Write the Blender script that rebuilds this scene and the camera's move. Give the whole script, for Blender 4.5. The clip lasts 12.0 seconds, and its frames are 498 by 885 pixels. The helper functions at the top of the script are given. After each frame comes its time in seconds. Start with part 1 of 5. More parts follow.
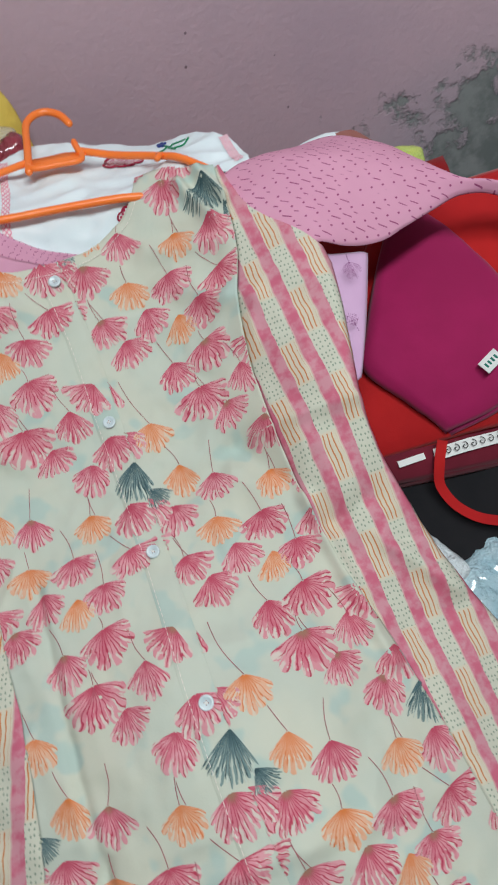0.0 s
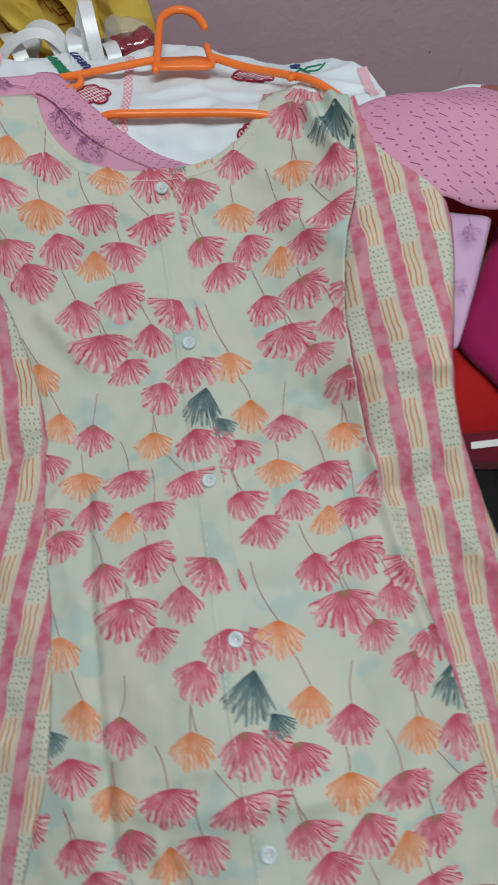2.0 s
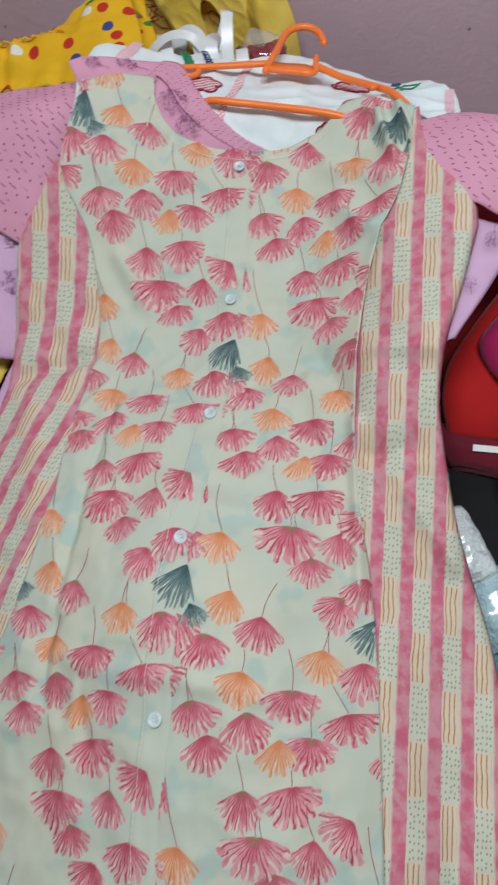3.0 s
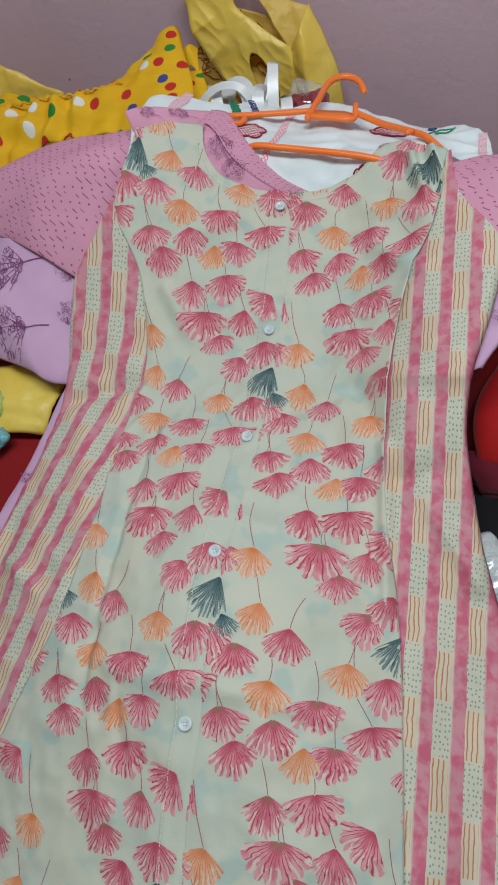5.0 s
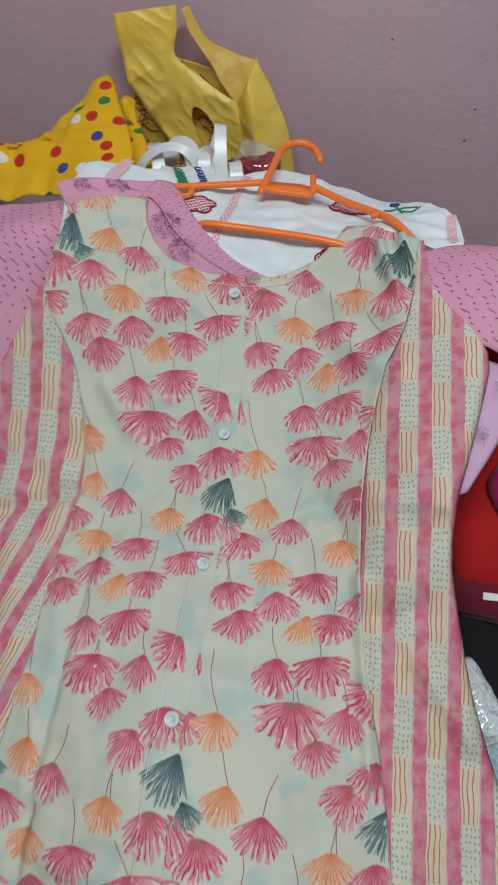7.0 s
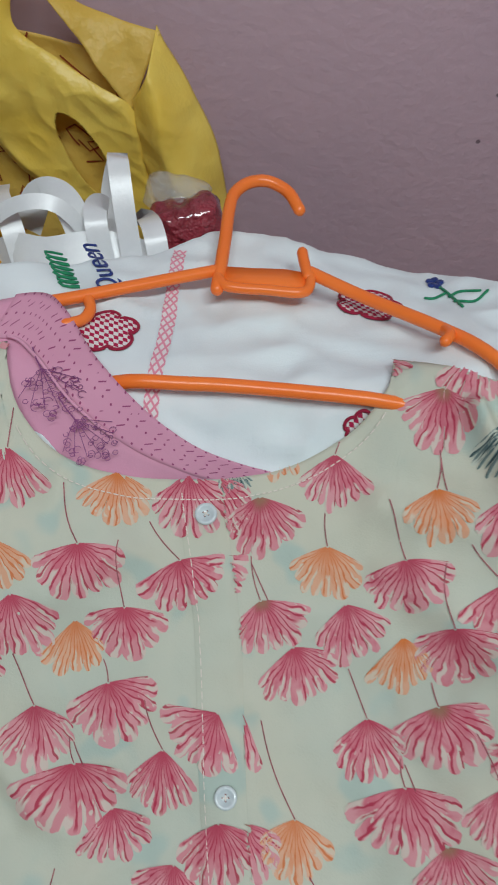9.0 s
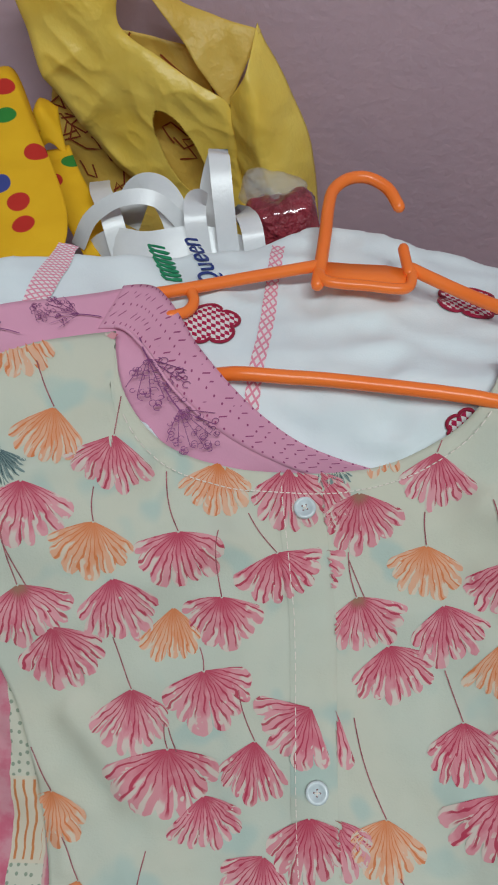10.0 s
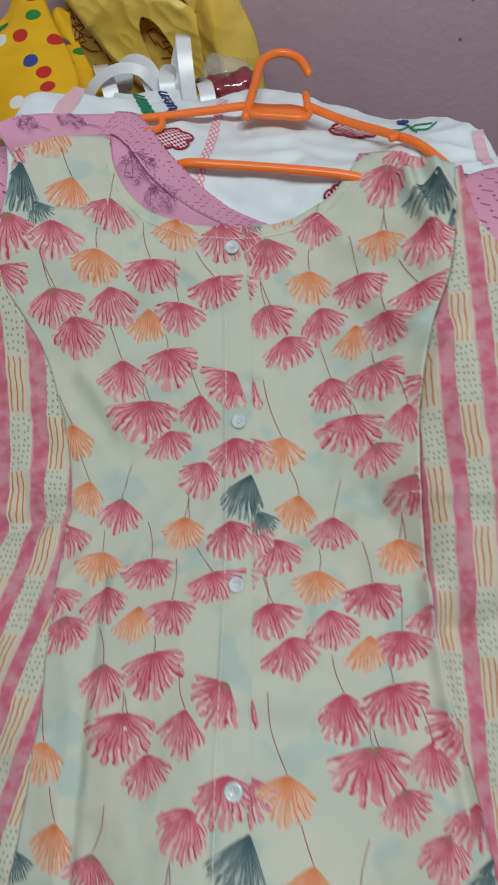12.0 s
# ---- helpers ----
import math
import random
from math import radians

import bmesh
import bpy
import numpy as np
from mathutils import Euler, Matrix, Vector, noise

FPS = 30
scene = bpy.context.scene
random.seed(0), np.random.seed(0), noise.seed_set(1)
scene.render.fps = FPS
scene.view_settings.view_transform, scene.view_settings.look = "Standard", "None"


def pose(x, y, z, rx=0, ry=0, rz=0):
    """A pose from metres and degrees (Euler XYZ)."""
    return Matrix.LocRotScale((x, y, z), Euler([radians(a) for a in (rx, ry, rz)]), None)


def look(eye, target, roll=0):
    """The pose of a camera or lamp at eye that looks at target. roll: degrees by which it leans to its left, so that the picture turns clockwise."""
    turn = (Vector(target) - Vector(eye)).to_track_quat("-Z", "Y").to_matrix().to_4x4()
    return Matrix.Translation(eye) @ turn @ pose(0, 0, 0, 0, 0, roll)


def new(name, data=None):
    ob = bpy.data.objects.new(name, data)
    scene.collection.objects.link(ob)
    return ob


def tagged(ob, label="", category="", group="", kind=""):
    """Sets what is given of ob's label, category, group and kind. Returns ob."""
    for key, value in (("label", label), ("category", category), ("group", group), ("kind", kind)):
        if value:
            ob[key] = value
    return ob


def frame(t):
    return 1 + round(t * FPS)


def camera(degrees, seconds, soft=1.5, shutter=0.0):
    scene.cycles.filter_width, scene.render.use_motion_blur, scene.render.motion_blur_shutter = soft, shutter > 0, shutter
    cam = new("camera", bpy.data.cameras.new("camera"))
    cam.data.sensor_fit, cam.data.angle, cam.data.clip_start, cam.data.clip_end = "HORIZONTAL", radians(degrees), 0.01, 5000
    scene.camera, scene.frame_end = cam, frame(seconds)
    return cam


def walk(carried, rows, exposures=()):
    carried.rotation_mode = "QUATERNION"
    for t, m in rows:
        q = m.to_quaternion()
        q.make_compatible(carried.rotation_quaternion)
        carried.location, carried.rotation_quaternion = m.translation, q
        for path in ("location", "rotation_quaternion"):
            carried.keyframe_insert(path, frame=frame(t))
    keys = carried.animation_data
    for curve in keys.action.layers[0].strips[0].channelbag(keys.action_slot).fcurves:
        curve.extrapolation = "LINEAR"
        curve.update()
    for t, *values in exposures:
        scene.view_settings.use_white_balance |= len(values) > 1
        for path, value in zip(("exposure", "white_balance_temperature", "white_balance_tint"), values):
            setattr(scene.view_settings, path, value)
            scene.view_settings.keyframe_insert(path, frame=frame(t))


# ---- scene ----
import collections
import itertools

cam = camera(37.7, 12.0, soft=1.9, shutter=0.4)
METRES, EYE, TILT, LEAN, TURN = 1.4, 0.939, -53.53, 8.28, -16.57
ROWS = [
    (0.0, 0.0, 0.0, 0.0, 0.0, 0.0, -0.0),
    (0.5, -0.0182, 0.0068, 0.0026, -1.62, -2.24, -5.66),
    (1.0, -0.0454, 0.0171, 0.0113, -1.21, -3.52, -8.94),
    (1.5, -0.0551, 0.0148, 0.0018, 1.25, -3.99, -10.9),
    (2.0, -0.017, 0.0127, -0.008, 3.95, -4.27, -11.46),
    (2.5, 0.0817, -0.0048, -0.0201, 11.54, -1.64, -19.9),
    (3.0, 0.1184, -0.0245, -0.0358, 18.28, -5.09, -23.38),
    (3.5, 0.1252, -0.0353, -0.0504, 21.55, -6.62, -24.83),
    (5.5, 0.1417, -0.048, -0.0366, 23.22, -3.58, -23.19),
    (6.0, 0.1364, -0.0416, -0.0293, 24.13, -4.4, -21.87),
    (6.5, 0.1149, -0.0312, -0.0028, 21.6, -1.51, -23.97),
    (8.5, -0.0891, 0.1788, 0.1245, 3.79, -3.3, -17.16),
    (9.0, -0.1012, 0.2337, 0.1541, 6.28, -1.64, -17.04),
    (9.5, -0.1023, 0.2436, 0.1535, 8.39, -2.45, -16.71),
    (10.0, -0.1165, 0.231, 0.1455, 11.03, -2.91, -18.64),
    (10.5, -0.1108, 0.2211, 0.144, 11.08, -2.35, -18.31),
    (11.0, -0.0877, 0.1945, 0.1339, 10.13, -2.32, -16.38),
    (11.5, -0.0589, 0.1293, 0.0802, 11.0, -5.26, -17.62),
    (12.0, -0.0097, 0.0758, 0.0362, 11.57, -4.39, -18.34),
]
walk(cam, [(t, pose(0.073, -0.354, EYE, TILT, LEAN, TURN) @ pose(METRES * x, METRES * y, METRES * z, 90 + pitch, roll, yaw)) for t, x, y, z, yaw, pitch, roll in ROWS],
     exposures=((0.0, 0.26), (1.0, 0.20), (1.5, -0.02), (2.0, 0.01), (2.5, 0.05), (3.0, 0.20), (3.5, 0.12), (5.5, 0.05), (6.5, 0.0), (8.5, -0.06), (9.5, -0.08), (10.5, -0.06), (12.0, -0.05)))

# ---- light: one tube lamp on the ceiling of a small closed room ----
world = bpy.data.worlds.new("room_world")
scene.world = world
world.use_nodes = True
world.node_tree.nodes["Background"].inputs[0].default_value = (0.80, 0.88, 1.0, 1)
world.node_tree.nodes["Background"].inputs[1].default_value = 0.02
scene.view_settings.exposure = 0.0

WALL_Y = 0.69
ROOM = (-1.7, 1.9, -2.3, WALL_Y, -0.50, 2.15)  # x0 x1 y0 y1 floor ceiling


def area_lamp(name, eye, target, size_x, size_y, watts, colour):
    data = bpy.data.lights.new(name, "AREA")
    data.shape, data.size, data.size_y, data.energy, data.color = "RECTANGLE", size_x, size_y, watts, colour
    ob = new(name, data)
    ob.matrix_world = look(eye, target)
    return ob


area_lamp("tube_light", (0.30, -0.55, 2.08), (0.15, 0.0, 0.3), 1.20, 0.22, 26.5, (0.885, 0.98, 1.0))

# ---- node helpers ----


class Graph:
    """A small builder for one node material."""

    def __init__(self, name, rough=0.8, spec=0.3):
        self.mat = bpy.data.materials.new(name)
        self.mat.use_nodes = True
        self.tree = self.mat.node_tree
        self.bsdf = self.tree.nodes["Principled BSDF"]
        self.bsdf.inputs["Roughness"].default_value = rough
        self.bsdf.inputs["Specular IOR Level"].default_value = spec

    def put(self, socket, value):
        if isinstance(value, bpy.types.NodeSocket):
            self.tree.links.new(value, socket)
        elif isinstance(value, (tuple, list)) and len(value) == 3 and socket.type == "RGBA":
            socket.default_value = (*value, 1)
        else:
            socket.default_value = value

    def math(self, op, a, b=0.0, c=0.0):
        n = self.tree.nodes.new("ShaderNodeMath")
        n.operation = op
        for i, value in enumerate((a, b, c)):
            self.put(n.inputs[i], value)
        return n.outputs[0]

    def step(self, value, low, high):
        n = self.tree.nodes.new("ShaderNodeMapRange")
        n.interpolation_type = "SMOOTHSTEP"
        for i, v in enumerate((value, low, high, 0.0, 1.0)):
            self.put(n.inputs[i], v)
        return n.outputs[0]

    def mix(self, fac, a, b):
        n = self.tree.nodes.new("ShaderNodeMix")
        n.data_type = "RGBA"
        self.put(n.inputs[0], fac)
        self.put(n.inputs[6], a)
        self.put(n.inputs[7], b)
        return n.outputs[2]

    def uv(self):
        n = self.tree.nodes.new("ShaderNodeUVMap")
        n.uv_map = "fabric"
        return n.outputs[0]

    def where(self):
        return self.tree.nodes.new("ShaderNodeNewGeometry").outputs["Position"]

    def chance(self):
        return self.tree.nodes.new("ShaderNodeObjectInfo").outputs["Random"]

    def split(self, vec):
        n = self.tree.nodes.new("ShaderNodeSeparateXYZ")
        self.put(n.inputs[0], vec)
        return n.outputs[0], n.outputs[1], n.outputs[2]

    def join(self, x, y, z=0.0):
        n = self.tree.nodes.new("ShaderNodeCombineXYZ")
        for i, v in enumerate((x, y, z)):
            self.put(n.inputs[i], v)
        return n.outputs[0]

    def noise(self, vec, scale, detail=3.0, rough=0.55):
        n = self.tree.nodes.new("ShaderNodeTexNoise")
        self.put(n.inputs["Vector"], vec)
        n.inputs["Scale"].default_value, n.inputs["Detail"].default_value, n.inputs["Roughness"].default_value = scale, detail, rough
        return n.outputs[0]

    def cells(self, vec, scale, randomness=1.0, plane=True):
        n = self.tree.nodes.new("ShaderNodeTexVoronoi")
        n.voronoi_dimensions = "2D" if plane else "3D"
        self.put(n.inputs["Vector"], vec)
        n.inputs["Scale"].default_value, n.inputs["Randomness"].default_value = scale, randomness
        return n.outputs["Distance"], n.outputs["Color"]

    def bump(self, height, strength, distance):
        n = self.tree.nodes.new("ShaderNodeBump")
        n.inputs["Strength"].default_value, n.inputs["Distance"].default_value = strength, distance
        self.put(n.inputs["Height"], height)
        self.put(self.bsdf.inputs["Normal"], n.outputs[0])

    def colour(self, value):
        self.put(self.bsdf.inputs["Base Color"], value)
        return self.mat

    def weave(self, amount=0.25):
        """Fine thread relief with soft crumples."""
        p = self.where()
        fine = self.noise(p, 900.0, 2.0)
        soft = self.noise(p, 60.0, 3.0)
        self.bump(self.math("ADD", self.math("MULTIPLY", fine, 0.3), soft), amount * 0.45, 0.0022)


def vary(g, a, b, scale=14.0):
    return g.mix(g.step(g.noise(g.where(), scale, 4.0), 0.32, 0.68), a, b)


def cloth(name, a, b, rough=0.85, scale=14.0, relief=0.25):
    g = Graph(name, rough, 0.2)
    g.bsdf.inputs["Sheen Weight"].default_value = 0.15
    g.weave(relief)
    return g.colour(vary(g, a, b, scale))


def cream_cloth():
    g = Graph("cream_cotton", 0.8, 0.25)
    n = g.noise(g.uv(), 22.0, 2.0)
    base = vary(g, (0.605, 0.605, 0.495), (0.545, 0.59, 0.505), 9.0)
    g.weave(0.5)
    return g.colour(g.mix(g.math("MULTIPLY", g.step(n, 0.55, 0.64), 0.9), base, (0.445, 0.555, 0.50)))


def petal_ink(name, light, main, dark, tip, apex):
    """Printed watercolour petals: thin dark strokes run from the stem, pale gaps open towards the fringe."""
    g = Graph(name, 0.8, 0.2)
    a, r, _ = g.split(g.uv())
    rnd = g.chance()
    seed = g.math("MULTIPLY", rnd, 61.0)
    wob = g.math("SUBTRACT", g.noise(g.join(g.math("MULTIPLY", a, 2.2), g.math("MULTIPLY", r, 2.0), seed), 1.0, 2.0), 0.5)

    def strokes(count, shift, thin, low, high):
        q = g.math("ADD", g.math("MULTIPLY", g.math("ADD", a, g.math("MULTIPLY", wob, 0.30)), count), shift)
        cell = g.math("FLOOR", q)
        off = g.math("ABSOLUTE", g.math("SUBTRACT", g.math("SUBTRACT", q, cell), 0.5))
        luck = g.noise(g.join(g.math("MULTIPLY", cell, 3.7), seed, shift), 1.0, 0.0)
        width = g.math("MULTIPLY", thin, g.math("ADD", 0.5, luck))
        line = g.step(g.math("SUBTRACT", off, width), 0.05, -0.03)
        reach = g.math("ADD", low, g.math("MULTIPLY", luck, high))
        return line, reach
    wash = g.noise(g.join(g.math("MULTIPLY", a, 2.6), g.math("MULTIPLY", r, 2.2), g.math("ADD", seed, 9.0)), 1.0, 3.0)
    c = g.mix(g.step(g.math("ADD", wash, g.math("MULTIPLY", g.math("SUBTRACT", r, 0.5), 0.28)), 0.36, 0.62), main, light)
    c = g.mix(g.math("MULTIPLY", g.step(rnd, 0.3, 1.0), 0.22), c, dark)
    pale, start = strokes(5.2, 0.3, 0.19, 0.34, 0.62)
    c = g.mix(g.math("MULTIPLY", pale, g.step(g.math("SUBTRACT", r, start), 0.0, 0.10)), c, tip)
    fleck = g.step(g.noise(g.join(g.math("MULTIPLY", a, 7.0), g.math("MULTIPLY", r, 6.0), seed), 1.0, 1.0), 0.66, 0.70)
    c = g.mix(g.math("MULTIPLY", fleck, g.step(r, 0.45, 0.7)), c, tip)
    ink, reach = strokes(7.5, 0.0, 0.115, 0.22, 1.5)
    ink = g.math("MULTIPLY", ink, g.step(g.math("SUBTRACT", r, reach), 0.04, -0.10))
    ink = g.math("MAXIMUM", ink, g.math("MULTIPLY", g.step(r, 0.42, 0.06), 0.72))
    c = g.mix(g.math("MULTIPLY", ink, 0.88), c, dark)
    tan = g.math("MULTIPLY", g.step(r, 0.30, 0.05), g.math("GREATER_THAN", g.math("FRACT", g.math("MULTIPLY", rnd, 7.3)), 0.66))
    c = g.mix(g.math("MULTIPLY", tan, 0.8), c, apex)
    g.weave(0.25)
    return g.colour(c)


def stripe_cloth():
    """Pink watercolour bands between columns of dotted and lined blocks."""
    g = Graph("striped_cotton", 0.8, 0.25)
    s, t, _ = g.split(g.uv())
    period, block = 0.0280, 0.091
    wob = g.math("MULTIPLY", g.math("SUBTRACT", g.noise(g.uv(), 55.0, 2.0), 0.5), 0.0035)
    col = g.math("DIVIDE", g.math("ADD", s, wob), period)
    index = g.math("FLOOR", col)
    f = g.math("SUBTRACT", col, index)
    band = g.step(f, 0.555, 0.575)
    row = g.math("ADD", g.math("DIVIDE", t, block), g.math("MULTIPLY", index, 0.5))
    row = g.math("SUBTRACT", row, g.math("FLOOR", row))
    lined = g.math("GREATER_THAN", row, 0.5)
    # three or four thin lines
    q = g.math("MULTIPLY", g.math("ADD", f, g.math("MULTIPLY", wob, 8.0)), 1.0 / 0.150)
    q = g.math("ABSOLUTE", g.math("SUBTRACT", g.math("SUBTRACT", q, g.math("FLOOR", q)), 0.5))
    lines = g.math("MULTIPLY", g.step(q, 0.17, 0.10), g.math("LESS_THAN", f, 0.51))
    lines = g.math("MULTIPLY", lines, g.math("GREATER_THAN", f, 0.04))
    ends = g.step(g.math("ABSOLUTE", g.math("SUBTRACT", row, 0.75)), 0.235, 0.225)
    lines = g.math("MULTIPLY", g.math("MULTIPLY", lines, lined), ends)
    # specks
    d, _c = g.cells(g.join(g.math("MULTIPLY", s, 270.0), g.math("MULTIPLY", t, 190.0)), 1.0, 0.45)
    specks = g.math("MULTIPLY", g.step(d, 0.24, 0.16), g.math("SUBTRACT", 1.0, lined))
    ground = g.mix(lined, (0.60, 0.595, 0.49), (0.65, 0.58, 0.455))
    ink = g.mix(g.noise(g.uv(), 120.0, 1.0), (0.50, 0.10, 0.02), (0.62, 0.24, 0.05))
    c = g.mix(g.math("MULTIPLY", lines, 0.9), ground, ink)
    c = g.mix(g.math("MULTIPLY", specks, 0.75), c, (0.16, 0.24, 0.17))
    wash = g.noise(g.uv(), 75.0, 4.0)
    pink = g.mix(g.step(wash, 0.36, 0.62), (0.58, 0.135, 0.21), (0.61, 0.28, 0.33))
    pink = g.mix(g.step(wash, 0.30, 0.22), pink, (0.62, 0.05, 0.13))
    edge = g.step(g.math("ABSOLUTE", g.math("SUBTRACT", f, 0.585)), 0.035, 0.0)
    pink = g.mix(g.math("MULTIPLY", edge, 0.6), pink, (0.66, 0.52, 0.44))
    g.weave(0.3)
    return g.colour(g.mix(band, c, pink))


def dash_cloth():
    """Pink cotton with rows of slanted dashes and dots."""
    g = Graph("pink_dash_cotton", 0.82, 0.2)
    s, t, _ = g.split(g.uv())
    y = g.math("DIVIDE", t, 0.0076)
    row = g.math("FLOOR", y)
    fy = g.math("SUBTRACT", g.math("SUBTRACT", y, row), 0.5)
    odd = g.math("FLOORED_MODULO", row, 2.0)
    x = g.math("ADD", g.math("DIVIDE", s, 0.0118), g.math("MULTIPLY", row, 0.37))
    fx = g.math("SUBTRACT", g.math("SUBTRACT", x, g.math("FLOOR", x)), 0.5)
    slant = g.math("ABSOLUTE", g.math("SUBTRACT", fy, g.math("MULTIPLY", fx, -0.95)))
    dash = g.math("MULTIPLY", g.step(slant, 0.11, 0.06), g.step(g.math("ABSOLUTE", fx), 0.36, 0.31))
    dist = g.math("SQRT", g.math("ADD", g.math("MULTIPLY", g.math("MULTIPLY", fx, fx), 1.9), g.math("MULTIPLY", fy, fy)))
    dot = g.step(dist, 0.17, 0.11)
    gaps = g.step(g.noise(g.join(g.math("MULTIPLY", s, 60.0), g.math("MULTIPLY", row, 3.1)), 1.0, 1.0), 0.46, 0.51)
    mark = g.math("ADD", g.math("MULTIPLY", g.math("MULTIPLY", dash, gaps), odd), g.math("MULTIPLY", dot, g.math("SUBTRACT", 1.0, odd)))
    base = vary(g, (0.70, 0.34, 0.47), (0.66, 0.31, 0.44), 11.0)
    g.weave(0.35)
    return g.colour(g.mix(g.math("MULTIPLY", mark, 0.9), base, (0.27, 0.035, 0.13)))


def polka_cloth():
    g = Graph("yellow_polka_cotton", 0.75, 0.3)
    d, c = g.cells(g.uv(), 26.0, 0.75)
    r, gg, _ = g.split(c)
    dot = g.mix(g.math("GREATER_THAN", r, 0.40), (0.55, 0.03, 0.02), (0.03, 0.24, 0.04))
    dot = g.mix(g.math("GREATER_THAN", r, 0.62), dot, (0.80, 0.80, 0.74))
    dot = g.mix(g.math("GREATER_THAN", r, 0.84), dot, (0.05, 0.07, 0.28))
    base = vary(g, (0.86, 0.50, 0.015), (0.80, 0.44, 0.01), 16.0)
    g.weave(0.35)
    return g.colour(g.mix(g.step(d, 0.225, 0.20), base, dot))


def lattice_cloth(name, a, b, size):
    """White tape woven with a slanted pink check."""
    g = Graph(name, 0.8, 0.2)
    s, t, _ = g.split(g.uv())
    p = g.math("FRACT", g.math("DIVIDE", g.math("ADD", s, g.math("MULTIPLY", t, 0.8)), size))
    q = g.math("FRACT", g.math("DIVIDE", g.math("SUBTRACT", s, g.math("MULTIPLY", t, 0.8)), size))
    m = g.math("MAXIMUM", g.step(g.math("ABSOLUTE", g.math("SUBTRACT", p, 0.5)), 0.30, 0.38), g.step(g.math("ABSOLUTE", g.math("SUBTRACT", q, 0.5)), 0.30, 0.38))
    return g.colour(g.mix(m, a, b))


def tooth_cloth():
    g = Graph("maroon_houndstooth", 0.8, 0.2)
    n = g.tree.nodes.new("ShaderNodeTexChecker")
    s, t, _ = g.split(g.uv())
    wob = g.math("MULTIPLY", g.noise(g.uv(), 500.0, 1.0), 0.001)
    g.put(n.inputs["Vector"], g.join(g.math("ADD", s, g.math("ADD", wob, g.math("MULTIPLY", t, 0.1))), g.math("ADD", t, g.math("MULTIPLY", s, 0.2))))
    n.inputs["Scale"].default_value = 380.0
    n.inputs["Color1"].default_value = (0.42, 0.015, 0.07, 1)
    n.inputs["Color2"].default_value = (0.76, 0.74, 0.74, 1)
    return g.colour(n.outputs[0])


def film(name, a, b, alpha=1.0, rough=0.3, relief=0.6, scale=30.0, glow=0.0):
    """Thin crinkled plastic."""
    g = Graph(name, rough, 0.5)
    p = g.where()
    g.bump(g.math("ADD", g.noise(p, scale, 4.0, 0.6), g.math("MULTIPLY", g.noise(p, scale * 5, 3.0), 0.2)), relief, 0.01)
    g.bsdf.inputs["Alpha"].default_value = alpha
    tint = vary(g, a, b, 12.0)
    if glow:  # thin film lets part of the light through
        thin = g.tree.nodes.new("ShaderNodeBsdfTranslucent")
        both = g.tree.nodes.new("ShaderNodeMixShader")
        g.put(thin.inputs["Color"], tint)
        both.inputs[0].default_value = glow
        g.tree.links.new(g.bsdf.outputs[0], both.inputs[1])
        g.tree.links.new(thin.outputs[0], both.inputs[2])
        g.tree.links.new(both.outputs[0], g.tree.nodes["Material Output"].inputs["Surface"])
    return g.colour(tint)


def packet_film(name, a, b, alpha=1.0):
    g = Graph(name, 0.5, 0.4)
    g.bsdf.inputs["Alpha"].default_value = alpha
    g.bsdf.inputs["Coat Weight"].default_value = 1.0
    g.bsdf.inputs["Coat Roughness"].default_value = 0.08
    p = g.where()
    g.bump(g.noise(p, 70.0, 3.0, 0.6), 0.9, 0.012)
    return g.colour(vary(g, a, b, 25.0))


def wall_paint():
    """Old mauve paint with specks, rubbed stains, and a damp patch where it has flaked to grey-green plaster."""
    g = Graph("mauve_wall_paint", 0.55, 0.35)
    p = g.where()
    x, y, z = g.split(p)
    grain = g.noise(p, 90.0, 4.0)
    base = g.mix(g.step(g.noise(p, 4.0, 5.0), 0.3, 0.7), (0.62, 0.44, 0.50), (0.55, 0.40, 0.47))
    base = g.mix(g.math("MULTIPLY", g.step(grain, 0.60, 0.75), 0.18), base, (0.56, 0.43, 0.46))
    d, _c = g.cells(p, 20.0, 1.0, False)
    base = g.mix(g.math("MULTIPLY", g.step(d, 0.055, 0.03), 0.75), base, (0.10, 0.065, 0.08))
    # the damp patch, centred right of the pile
    dx = g.math("DIVIDE", g.math("SUBTRACT", x, 0.76), 0.28)
    dz = g.math("DIVIDE", g.math("SUBTRACT", z, 0.13), 0.17)
    rim = g.math("SQRT", g.math("ADD", g.math("MULTIPLY", dx, dx), g.math("MULTIPLY", dz, dz)))
    flake = g.noise(p, 15.0, 7.0, 0.68)
    field = g.math("SUBTRACT", g.math("ADD", flake, 0.26), g.math("MULTIPLY", rim, 0.26))
    damp = g.step(rim, 1.7, 0.5)
    base = g.mix(g.math("MULTIPLY", damp, 0.55), base, (0.40, 0.39, 0.42))
    bare = g.step(field, 0.455, 0.575)
    under = g.mix(g.step(g.noise(p, 30.0, 4.0), 0.35, 0.65), (0.17, 0.195, 0.185), (0.29, 0.31, 0.30))
    g.bump(g.math("ADD", g.math("MULTIPLY", grain, 0.5), g.math("MULTIPLY", bare, -1.2)), 0.6, 0.004)
    return g.colour(g.mix(bare, base, under))


